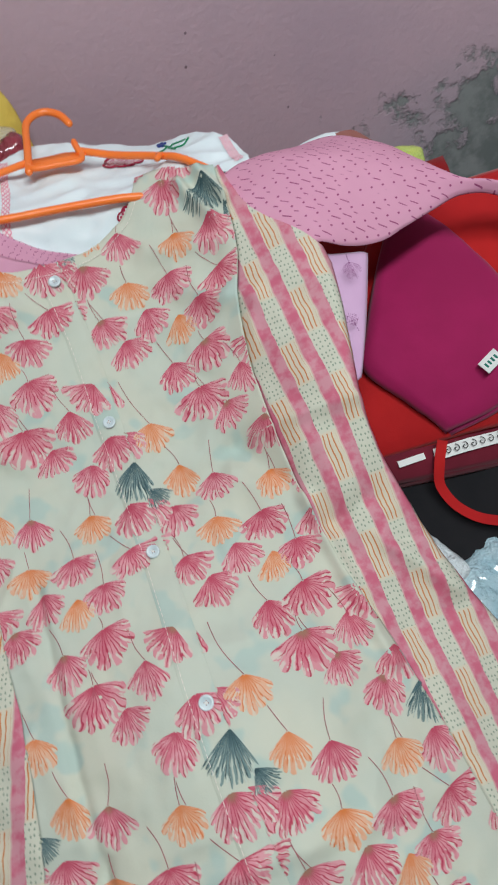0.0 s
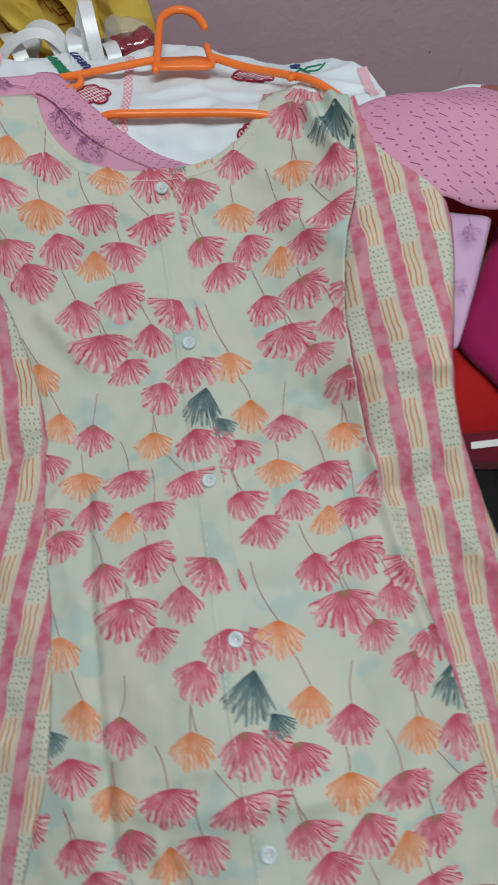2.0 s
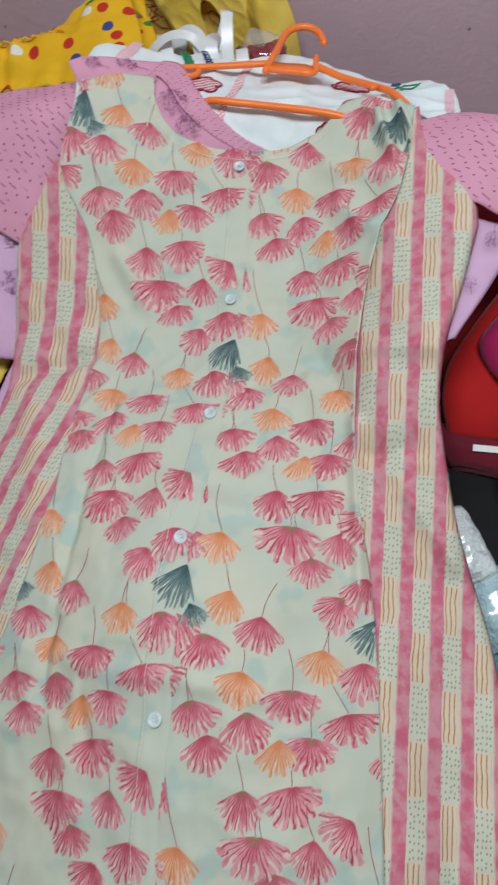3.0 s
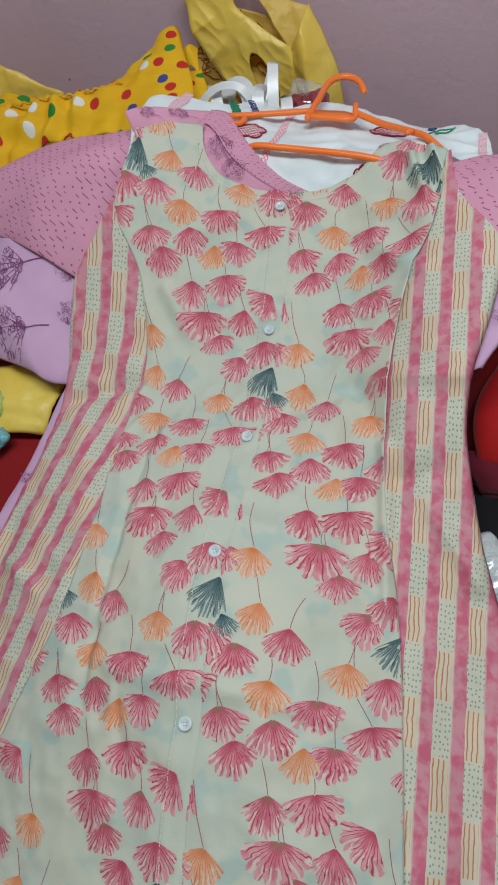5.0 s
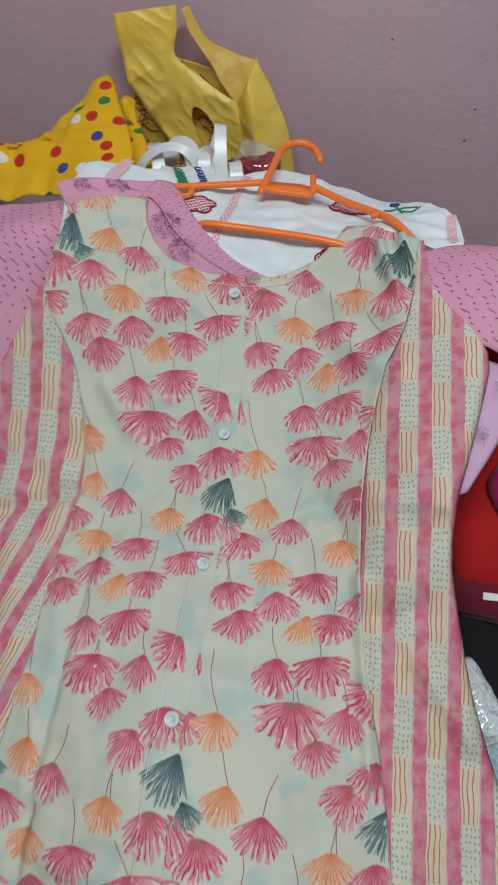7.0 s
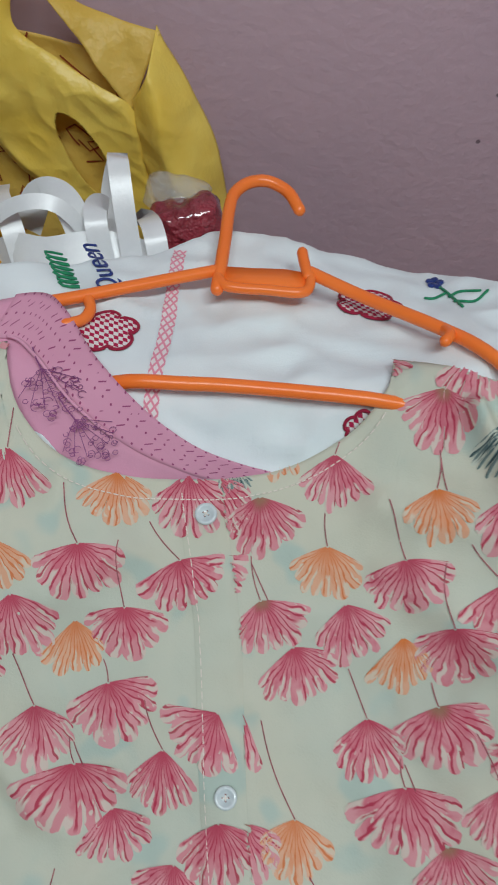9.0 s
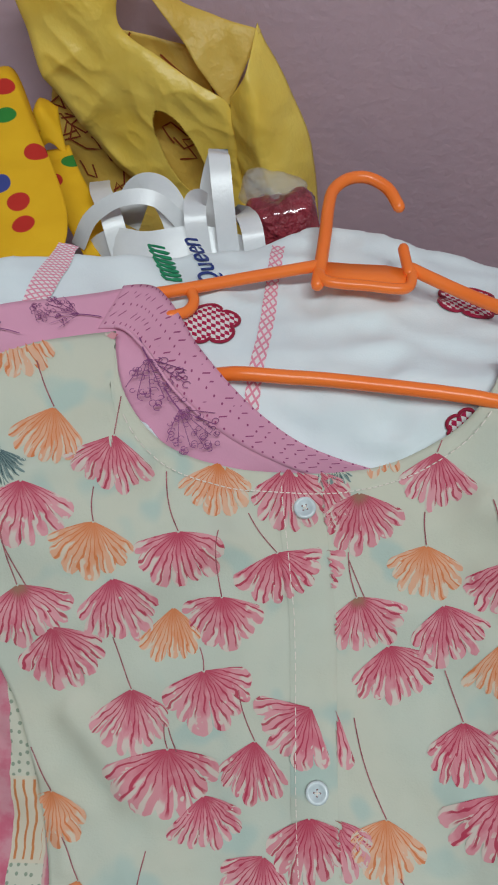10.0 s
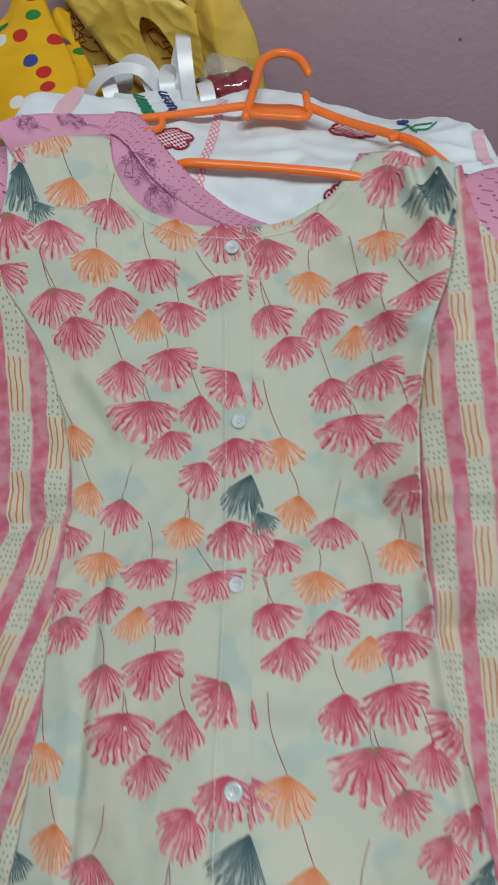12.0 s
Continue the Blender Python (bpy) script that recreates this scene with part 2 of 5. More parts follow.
CREAM, STRIPES, DASHES, POLKA = cream_cloth(), stripe_cloth(), dash_cloth(), polka_cloth()
PINK_INK = petal_ink("pink_petal_ink", (0.70, 0.325, 0.36), (0.62, 0.18, 0.235), (0.44, 0.028, 0.072), (0.66, 0.56, 0.50), (0.30, 0.20, 0.12))
ORANGE_INK = petal_ink("orange_petal_ink", (0.74, 0.44, 0.30), (0.74, 0.335, 0.19), (0.66, 0.19, 0.06), (0.68, 0.57, 0.45), (0.66, 0.19, 0.05))
TEAL_INK = petal_ink("slate_petal_ink", (0.20, 0.28, 0.27), (0.10, 0.17, 0.18), (0.035, 0.07, 0.08), (0.55, 0.60, 0.52), (0.03, 0.06, 0.07))
STEM_INK = cloth("maroon_stem_ink", (0.46, 0.16, 0.18), (0.26, 0.07, 0.09), scale=260.0)
LILAC = cloth("lilac_cotton", (0.66, 0.42, 0.62), (0.60, 0.37, 0.57), relief=0.35)
ROSE = cloth("rose_cotton", (0.74, 0.36, 0.50), (0.70, 0.33, 0.47), relief=0.3)
TREE_INK = cloth("plum_print_ink", (0.20, 0.06, 0.17), (0.28, 0.08, 0.22))
WHITE = cloth("white_cotton", (0.78, 0.86, 0.88), (0.73, 0.81, 0.84), 0.8, 18.0, 0.45)
TAPE = lattice_cloth("pink_check_tape", (0.82, 0.76, 0.77), (0.74, 0.28, 0.38), 0.0046)
TOOTH = tooth_cloth()
MAROON_THREAD = cloth("maroon_thread", (0.36, 0.012, 0.05), (0.28, 0.01, 0.04), 0.6, 200.0)
GREEN_THREAD = cloth("green_thread", (0.02, 0.27, 0.12), (0.015, 0.20, 0.10), 0.55, 300.0)
BLUE_THREAD = cloth("blue_thread", (0.02, 0.05, 0.26), (0.02, 0.04, 0.18), 0.55, 300.0)
THREAD = cloth("white_thread", (0.82, 0.76, 0.70), (0.76, 0.70, 0.62), 0.7, 200.0)
RED = cloth("red_cotton", (0.50, 0.012, 0.012), (0.40, 0.008, 0.010), 0.8, 10.0, 0.4)
DARK_RED = cloth("dark_red_cotton", (0.30, 0.010, 0.012), (0.22, 0.008, 0.010), 0.85, 8.0, 0.5)
MAGENTA = cloth("magenta_cotton", (0.38, 0.011, 0.10), (0.31, 0.009, 0.08), 0.8, 9.0, 0.4)
MAROON = cloth("maroon_cotton", (0.17, 0.012, 0.028), (0.12, 0.010, 0.022))
BLACK = cloth("black_cotton", (0.014, 0.013, 0.015), (0.008, 0.008, 0.010))
BAG = film("yellow_bag_plastic", (0.97, 0.73, 0.15), (0.94, 0.65, 0.09), 1.0, 0.36, 0.18, 60.0, 0.12)
# the back sheet's amber, also used to put shade into the inner flap
BAG_BACK = film("shaded_amber_plastic", (0.92, 0.66, 0.15), (0.86, 0.58, 0.10), 1.0, 0.45, 0.4, 30.0, 0.25)
BAG_INK = film("brown_bag_ink", (0.36, 0.07, 0.02), (0.28, 0.05, 0.015), 1.0, 0.5, 0.2)
WALL = wall_paint()


def plastic():
    g = Graph("orange_plastic", 0.32, 0.5)
    g.bsdf.inputs["Subsurface Weight"].default_value = 0.0
    n = g.noise(g.where(), 160.0, 3.0)
    g.bump(n, 0.12, 0.002)
    return g.colour(vary(g, (1.0, 0.225, 0.035), (1.0, 0.205, 0.03), 30.0))


def satin():
    g = Graph("white_satin", 0.28, 0.6)
    g.bump(g.noise(g.where(), 400.0, 2.0), 0.1, 0.001)
    return g.colour(vary(g, (0.80, 0.82, 0.83), (0.72, 0.74, 0.76), 40.0))


def pearl():
    g = Graph("pearl_button_shell", 0.22, 0.6)
    return g.colour(vary(g, (0.66, 0.74, 0.76), (0.56, 0.65, 0.68), 220.0))


ORANGE, SATIN, PEARL = plastic(), satin(), pearl()

# ---- mesh helpers ----
SLOPE, LIFT = radians(20), 0.36
LAY = Matrix.Translation((0, 0, LIFT)) @ Matrix.Rotation(SLOPE, 4, "X")  # the heap's slanting top, in which u, v, h are given
BASE = {}


def lay(u, v, h):
    return LAY @ Vector((u, v, h))


def thing(name, at, label, category, group="", kind=""):
    ob = new(name)
    ob.empty_display_size = 0.02
    ob.location = at
    BASE[ob.name] = Vector(at)
    return tagged(ob, label, category, group, kind)


def part(name, bm, material, parent, label="", thick=0.0, smooth=True):
    """Links a bmesh, given in world places, as one mesh under a thing or a part."""
    base = BASE[parent.name] if parent else Vector((0, 0, 0))
    bmesh.ops.translate(bm, verts=bm.verts, vec=-base)
    mesh = bpy.data.meshes.new(name)
    bm.to_mesh(mesh)
    bm.free()
    mesh.materials.append(material)
    if smooth:
        mesh.shade_smooth()
    ob = new(name, mesh)
    ob.parent = parent
    BASE[ob.name] = base
    if thick:
        m = ob.modifiers.new("thickness", "SOLIDIFY")
        m.thickness, m.offset = thick, -1.0
    return tagged(ob, label)


def smooth_curve(knots, n):
    """Catmull-Rom through the knots, n places at even steps of the parameter."""
    k = [np.array(p, float) for p in knots]
    k = [2 * k[0] - k[1]] + k + [2 * k[-1] - k[-2]]
    out, m = [], len(k) - 3
    for i in range(n):
        s = m * i / (n - 1)
        j = min(int(s), m - 1)
        f = s - j
        a, b, c, d = k[j:j + 4]
        out.append(0.5 * (2 * b + (c - a) * f + (2 * a - 5 * b + 4 * c - d) * f * f + (3 * b - a - 3 * c + d) * f ** 3))
    return out


def along(knots, v):
    """The value at v of a line through (v, value) knots in falling v."""
    vs, us = [p[0] for p in knots][::-1], [p[1] for p in knots][::-1]
    e = 0.018
    return float((np.interp(v - e, vs, us) + 2 * np.interp(v, vs, us) + np.interp(v + e, vs, us)) / 4)


def grid_mesh(rows, uvs=None, hole=None):
    """A sheet through rows of places; uvs in metres of cloth; hole(i, j) leaves out a face."""
    bm = bmesh.new()
    layer = bm.loops.layers.uv.new("fabric")
    vs = [[bm.verts.new(p) for p in row] for row in rows]
    for i in range(len(rows) - 1):
        for j in range(len(rows[0]) - 1):
            if hole and hole(i, j):
                continue
            f = bm.faces.new((vs[i][j], vs[i][j + 1], vs[i + 1][j + 1], vs[i + 1][j]))
            if uvs:
                for loop, (a, b) in zip(f.loops, ((i, j), (i, j + 1), (i + 1, j + 1), (i + 1, j))):
                    loop[layer].uv = uvs[a][b]
    bmesh.ops.recalc_face_normals(bm, faces=bm.faces)
    loose = [v for v in bm.verts if not v.link_faces]
    bmesh.ops.delete(bm, geom=loose, context="VERTS")
    return bm


def wrinkle(x, y, seed, big=0.006, small=0.002, f=9.0):
    return big * noise.noise(Vector((x * f, y * f, seed))) + small * noise.noise(Vector((x * f * 3.3, y * f * 3.3, seed + 5)))


def crumple(x, y, seed, deep):
    """Sharp-edged facets, as in crushed plastic film."""
    return deep * (0.5 - abs(noise.noise(Vector((x * 15, y * 15, seed))))) + 0.5 * deep * (0.4 - abs(noise.noise(Vector((x * 38 + y * 20, y * 30, seed + 3)))))


def loft(curves, nu, nv, seed=0.0, big=0.004, small=0.0015, f=12.0, roll=0.0, world_space=False, hole=None, drop_edges=(1, 1, 1, 1)):
    """A cloth through several lines of (u, v, h) knots, crumpled, with its edges rolled down by roll metres."""
    lines = [smooth_curve(c, nu) for c in curves]
    cols = [smooth_curve([line[i] for line in lines], nv) for i in range(nu)]
    rows, uvs = [], []
    for i in range(nu):
        row, uv = [], []
        for j in range(nv):
            x, y, z = cols[i][j]
            n = crumple(x, z, seed, 2.2 * big) if world_space else wrinkle(x, y, seed, big, small, f)
            e = [i / (nu - 1), 1 - i / (nu - 1), j / (nv - 1), 1 - j / (nv - 1)]
            d = sum(roll * max(0.0, 1 - q / 0.10) ** 2 * k for q, k in zip(e, drop_edges))
            row.append(Vector((x, y - n + d, z)) if world_space else lay(x, y, z + n - d))
            uv.append((x, z if world_space else y))
        rows.append(row)
        uvs.append(uv)
    return grid_mesh(rows, uvs, hole)


def strip(points, width, up=None):
    """A ribbon of that width along places in the world; up: the way across it lies flat to."""
    up = up or (LAY.to_3x3() @ Vector((0, 0, 1)))
    bm = bmesh.new()
    pts = [Vector(p) for p in points]
    pairs = []
    for i, p in enumerate(pts):
        t = (pts[min(i + 1, len(pts) - 1)] - pts[max(i - 1, 0)])
        side = t.cross(up)
        side = side.normalized() * width / 2 if side.length > 1e-9 else Vector((width / 2, 0, 0))
        pairs.append((bm.verts.new(p - side), bm.verts.new(p + side)))
    for (a, b), (c, d) in zip(pairs, pairs[1:]):
        bm.faces.new((a, b, d, c))
    return bm


def merge(bm, other):
    mesh = bpy.data.meshes.new("scratch")
    other.to_mesh(mesh)
    other.free()
    bm.from_mesh(mesh)
    bpy.data.meshes.remove(mesh)


def tube(points, radius, sides=10, squash=1.0, up=None):
    """A round rod along places in the world with closed, rounded ends; radius may be a list."""
    pts = [Vector(p) for p in points]
    rad = radius if isinstance(radius, list) else [radius] * len(pts)
    up = up or (LAY.to_3x3() @ Vector((0, 0, 1)))
    t0, t1 = (pts[0] - pts[1]).normalized(), (pts[-1] - pts[-2]).normalized()
    pts = [pts[0] + t0 * rad[0] * 0.9, pts[0] + t0 * rad[0] * 0.6] + pts + [pts[-1] + t1 * rad[-1] * 0.6, pts[-1] + t1 * rad[-1] * 0.9]
    rad = [rad[0] * 0.3, rad[0] * 0.75] + rad + [rad[-1] * 0.75, rad[-1] * 0.3]
    bm = bmesh.new()
    rings = []
    for i, p in enumerate(pts):
        t = (pts[min(i + 1, len(pts) - 1)] - pts[max(i - 1, 0)]).normalized()
        a = t.cross(up)
        a = a.normalized() if a.length > 1e-6 else Vector((1, 0, 0))
        b = a.cross(t).normalized()
        rings.append([bm.verts.new(p + rad[i] * (math.cos(q) * a + squash * math.sin(q) * b)) for q in [2 * math.pi * k / sides for k in range(sides)]])
    for r, s in zip(rings, rings[1:]):
        for k in range(sides):
            bm.faces.new((r[k], r[(k + 1) % sides], s[(k + 1) % sides], s[k]))
    bm.faces.new(rings[0])
    bm.faces.new(rings[-1])
    bmesh.ops.recalc_face_normals(bm, faces=bm.faces)
    return bm


def block(x0, x1, y0, y1, z0, z1, bevel=0.0, cuts=2):
    bm = bmesh.new()
    bmesh.ops.create_cube(bm, size=1.0, matrix=Matrix.LocRotScale(((x0 + x1) / 2, (y0 + y1) / 2, (z0 + z1) / 2), None, (x1 - x0, y1 - y0, z1 - z0)))
    if bevel:
        bmesh.ops.bevel(bm, geom=bm.edges, offset=bevel, segments=cuts, affect="EDGES", profile=0.5)
    return bm


# ---- the room ----
def setting(name, bm, material, label):
    return tagged(part(name, bm, material, None, smooth=False), label, "structure", kind="structure")


X0, X1, Y0, Y1, Z0, Z1 = ROOM
PLASTER = cloth("plain_plaster", (0.74, 0.74, 0.72), (0.70, 0.70, 0.68), 0.7, 5.0, 0.1)
CEILING = cloth("white_ceiling_paint", (0.74, 0.73, 0.71), (0.68, 0.67, 0.65), 0.8, 3.0, 0.1)
CEMENT = cloth("grey_cement", (0.30, 0.29, 0.28), (0.22, 0.21, 0.21), 0.7, 6.0, 0.2)
setting("wall_north", block(X0, X1, Y1, Y1 + 0.15, Z0, Z1), WALL, "mauve painted wall with damp flaked plaster patch")
setting("wall_south", block(X0, X1, Y0 - 0.15, Y0, Z0, Z1), PLASTER, "plain pale plastered wall")
setting("wall_west", block(X0 - 0.15, X0, Y0, Y1, Z0, Z1), PLASTER, "plain pale plastered wall")
setting("wall_east", block(X1, X1 + 0.15, Y0, Y1, Z0, Z1), PLASTER, "plain pale plastered wall")
setting("floor", block(X0, X1, Y0, Y1, Z0 - 0.1, Z0), CEMENT, "grey cement floor of the room")
setting("ceiling", block(X0, X1, Y0, Y1, Z1, Z1 + 0.1), CEILING, "white painted ceiling")

SHEET = cloth("faded_bed_sheet", (0.34, 0.30, 0.36), (0.27, 0.25, 0.32), 0.85, 7.0, 0.4)
WOOD = cloth("dark_bed_wood", (0.12, 0.06, 0.03), (0.08, 0.04, 0.02), 0.5, 9.0, 0.2)
bed = thing("bed", (0, -0.2, Z0), "low wooden bed with a faded sheet, against the wall", "bed")
part("mattress", block(-1.25, 1.25, -1.0, 0.655, -0.16, 0.0, 0.03), SHEET, bed, "mattress under a faded sheet")
part("bed_frame", block(-1.28, 1.28, -1.03, 0.675, -0.26, -0.165, 0.008), WOOD, bed, "dark wooden bed frame")
for px in (-1.2, 1.2):
    for py in (-0.95, 0.6):
        part("leg", block(px - 0.04, px + 0.04, py - 0.04, py + 0.04, Z0, -0.26, 0.006), WOOD, bed)

# ---- the heap's shape ----
# heights in mm of a soft control lattice, rows from the hem to the neck, columns from one side to the other
DRAPE = (
    (-101, -76, -52, -27, -4, 1, -15, -51, -93),
    (-84, -55, -29, -5, 18, 25, 9, -36, -85),
    (-71, -35, -3, 22, 38, 47, 28, -27, -78),
    (-65, -26, 13, 43, 76, 76, 12, -36, -71),
    (-63, -27, 14, 37, 80, 58, -20, -35, -47),
    (-53, -28, 8, 17, 26, -3, -1, 11, -6),
    (-25, -24, -25, -27, -10, -23, 68, 56, 24),
    (31, 21, 10, -18, -8, -22, 67, 59, 40),
    (106, 90, 81, 42, 4, 4, 63, 68, 62),
    (182, 146, 96, 52, 36, 37, 66, 79, 83),
    (248, 191, 125, 76, 61, 63, 76, 89, 100),
)


def spline(x, start, step, count):
    """First knot and weights of a cubic B-spline at x."""
    s = min(max((x - start) / step, 1.0), count - 2.0001)
    i = int(s)
    f = s - i
    return i - 1, ((1 - f) ** 3 / 6, (3 * f ** 3 - 6 * f * f + 4) / 6, (3 * (f + f * f - f ** 3) + 1) / 6, f ** 3 / 6)


def drape(u, v):
    """Height of the heap over its slanting plane: a belly low down, a hollow at the waist, a fall towards the wall."""
    fall = (0.42 + 4 * min(max(u - 0.03, 0.0), 0.2)) * max(0.0, v - 0.36)
    i, wu = spline(u, -0.36, 0.09, 9)
    j, wv = spline(v, -0.55, 0.10, 11)
    h = sum(b * sum(a * DRAPE[j + n][i + m] for m, a in enumerate(wu)) for n, b in enumerate(wv))
    return 0.001 * h - fall


def red_heap():
    def top(u, v):
        base = drape(u, v) - 0.030
        side = -0.150 if u > 0 else -0.085
        k = min(1.0, max(0.0, (abs(u + 0.01) - (0.17 if u > 0 else 0.20)) / 0.07))
        back = min(1.0, max(0.0, (v - 0.30) / 0.10))
        h = base * (1 - k) + min(side, base) * k
        return h * (1 - back) + min(h, -0.06 if abs(u) < 0.16 else -0.12) * back + wrinkle(u, v, 3.0, 0.008, 0.003, 8.0)
    rows = []
    us = np.linspace(-0.56, 0.52, 70)
    vs = np.linspace(-0.64, 0.44, 70)
    for i, u in enumerate(us):
        row = []
        for j, v in enumerate(vs):
            p = lay(u, v, top(u, v))
            if i in (0, 69) or j in (0, 69):
                p.z = 0.004
            elif i in (1, 68) or j in (1, 68):
                p.z = max(0.02, p.z - 0.04)
            p.z = max(p.z, 0.004)
            row.append(p)
        rows.append(row)
    heap = thing("cloth_heap", (0, 0, 0), "heap of dark red folded cloth on the bed", "clothes")
    part("folded_cloth", grid_mesh(rows), DARK_RED, heap)


red_heap()

# ---- the printed kurta ----
SEAM_L = ((0.335, -0.19), (0.245, -0.208), (0.227, -0.201), (0.192, -0.174), (0.136, -0.16), (0.075, -0.152), (0.003, -0.156), (-0.081, -0.148), (-0.145, -0.145), (-0.222, -0.151), (-0.334, -0.192), (-0.64, -0.275))
SEAM_R = ((0.333, 0.167), (0.28, 0.167), (0.24, 0.162), (0.202, 0.146), (0.141, 0.138), (0.07, 0.138), (0.001, 0.144), (-0.066, 0.155), (-0.141, 0.177), (-0.219, 0.192), (-0.3, 0.205), (-0.64, 0.25))
EDGE_L = ((0.244, -0.209), (0.211, -0.236), (0.178, -0.262), (0.1, -0.264), (0.031, -0.259), (-0.047, -0.273), (-0.125, -0.288), (-0.216, -0.309), (-0.382, -0.36), (-0.64, -0.42))
EDGE_R = ((0.334, 0.171), (0.281, 0.186), (0.242, 0.219), (0.217, 0.244), (0.137, 0.233), (0.066, 0.22), (0.019, 0.221), (-0.038, 0.236), (-0.091, 0.252), (-0.175, 0.288), (-0.351, 0.335), (-0.64, 0.40))
PLACKET = ((0.304, -0.01), (0.225, -0.0), (0.127, 0.002), (0.0, 0.011), (-0.107, 0.019), (-0.212, 0.026), (-0.285, 0.033), (-0.37, 0.033), (-0.64, 0.06))
LOW = -0.60
CREASES = ((0.12, 0.072, 0.215, 0.064, 0.0035, 0.006), (0.03, 0.045, 0.11, 0.075, -0.004, 0.012), (0.10, 0.075, 0.135, 0.02, -0.004, 0.012), (-0.13, -0.255, 0.17, -0.262, 0.0018, 0.008),
           (0.08, 0.29, 0.15, 0.26, 0.004, 0.010), (0.10, 0.235, 0.16, 0.19, 0.004, 0.010), (-0.06, 0.265, -0.10, 0.24, 0.003, 0.009), (0.145, 0.0, 0.17, -0.16, 0.005, 0.007),
           (-0.115, 0.0, -0.10, -0.30, -0.003, 0.006), (0.128, 0.335, 0.150, 0.285, 0.007, 0.006), (0.150, 0.34, 0.168, 0.30, 0.006, 0.006), (-0.24, 0.03, -0.16, 0.06, -0.005, 0.010),
           (0.20, -0.06, 0.25, -0.12, 0.004, 0.008), (0.16, -0.03, 0.20, -0.02, -0.004, 0.010), (-0.20, -0.20, -0.26, -0.17, 0.003, 0.007), (-0.14, 0.17, -0.11, 0.13, 0.004, 0.010))


fold_rng = random.Random(21)
for _k in range(34):
    fu, fv, fa, fl = fold_rng.uniform(-0.22, 0.24), fold_rng.uniform(-0.42, 0.32), fold_rng.uniform(-0.7, 0.7) + fold_rng.choice((0.0, 1.57)), fold_rng.uniform(0.02, 0.055)
    CREASES += ((fu, fv, fu + fl * math.cos(fa), fv + fl * math.sin(fa), fold_rng.choice((-1, 1)) * fold_rng.uniform(0.0008, 0.0018), fold_rng.uniform(0.004, 0.008)),)


CREASE_NEAR = collections.defaultdict(list)
for _c in CREASES:
    reach = 3 * _c[5]
    for _i in range(int((min(_c[0], _c[2]) - reach) // 0.03), int((max(_c[0], _c[2]) + reach) // 0.03) + 1):
        for _j in range(int((min(_c[1], _c[3]) - reach) // 0.03), int((max(_c[1], _c[3]) + reach) // 0.03) + 1):
            CREASE_NEAR[_i, _j].append(_c)


def ridge(u, v):
    """Height of the creases near a place."""
    total = 0.0
    for a, b, c, d, amp, wide in CREASE_NEAR.get((int(u // 0.03), int(v // 0.03)), ()):
        ux, vx = c - a, d - b
        s = ((u - a) * ux + (v - b) * vx) / (ux * ux + vx * vx)
        cut = min(max(s, 0.0), 1.0)
        e = math.hypot(u - a - cut * ux, v - b - cut * vx)
        total += amp * math.exp(-(e / wide) ** 2)
    return total


def kurta_h(u, v):
    h = drape(u, v) + 0.0030 * noise.noise(Vector((u * 12, v * 8, 1.3))) + 0.0046 * noise.noise(Vector((u * 26 + v * 9, v * 18, 4.0))) + 0.0010 * noise.noise(Vector((u * 80, v * 60, 2.0))) + 0.0060 * (0.3 - abs(noise.noise(Vector((u * 17 + v * 6, v * 27 - u * 8, 6.0)))))
    return h + 2.0 * ridge(u, v)


def on_kurta(u, v, over=0.0):
    return lay(u, v, kurta_h(u, v) + over)


NECK_MID, NECK_HALF, NECK_TOP, NECK_LOW = -0.016, 0.106, 0.374, 0.303


def neck_top(u):
    """The upper edge of the front: shoulders and the round neckline."""
    t = (u - NECK_MID) / NECK_HALF
    if abs(t) >= 1:
        far = (-0.122 - u) / 0.072 if t < 0 else (u - 0.090) / 0.080
        return NECK_TOP - 0.038 * min(max(far, 0.0), 1.2)
    n, m = (4.2, 2.2) if t < 0 else (1.75, 2.0)
    return NECK_TOP - (NECK_TOP - NECK_LOW) * (1 - abs(t) ** n) ** (1 / m)


def placket_over(u, v):
    e = along(PLACKET, v)
    return 0.0020 if e - 0.0262 < u < e else 0.0


def in_front(u, v, margin=0.0008):
    return along(SEAM_L, v) + margin < u < along(SEAM_R, v) - margin and LOW < v < neck_top(u) - margin


kurta = thing("floral_kurta", lay(0, -0.1, 0), "cream cotton kurta printed with pink ginkgo flowers, lying on the heap", "kurta")


def front_panel():
    nu, nv = 150, 260
    rows, uvs = [], []
    for i in range(nu):
        row, uv = [], []
        for j in range(nv):
            a, b = i / (nu - 1), j / (nv - 1)
            v = LOW + b * (0.335 - LOW)
            l, r = along(SEAM_L, v), along(SEAM_R, v)
            u = l + a * (r - l)
            if v > 0.20:
                v = 0.20 + (v - 0.20) / 0.135 * (neck_top(u) - 0.20)
            row.append(on_kurta(u, v))
            uv.append((u, v))
        rows.append(row)
        uvs.append(uv)
    return part("front_panel", grid_mesh(rows, uvs), CREAM, kurta, "cream cotton front with a round neck", thick=0.0012)


# the line that one printed band follows on each side
GRAIN_L = ((0.30, -0.213), (0.12, -0.2145), (0.02, -0.219), (-0.05, -0.234), (-0.20, -0.270), (-0.64, -0.385))
GRAIN_R = ((0.34, 0.174), (0.15, 0.187), (-0.045, 0.2015), (-0.24, 0.2155), (-0.64, 0.244))


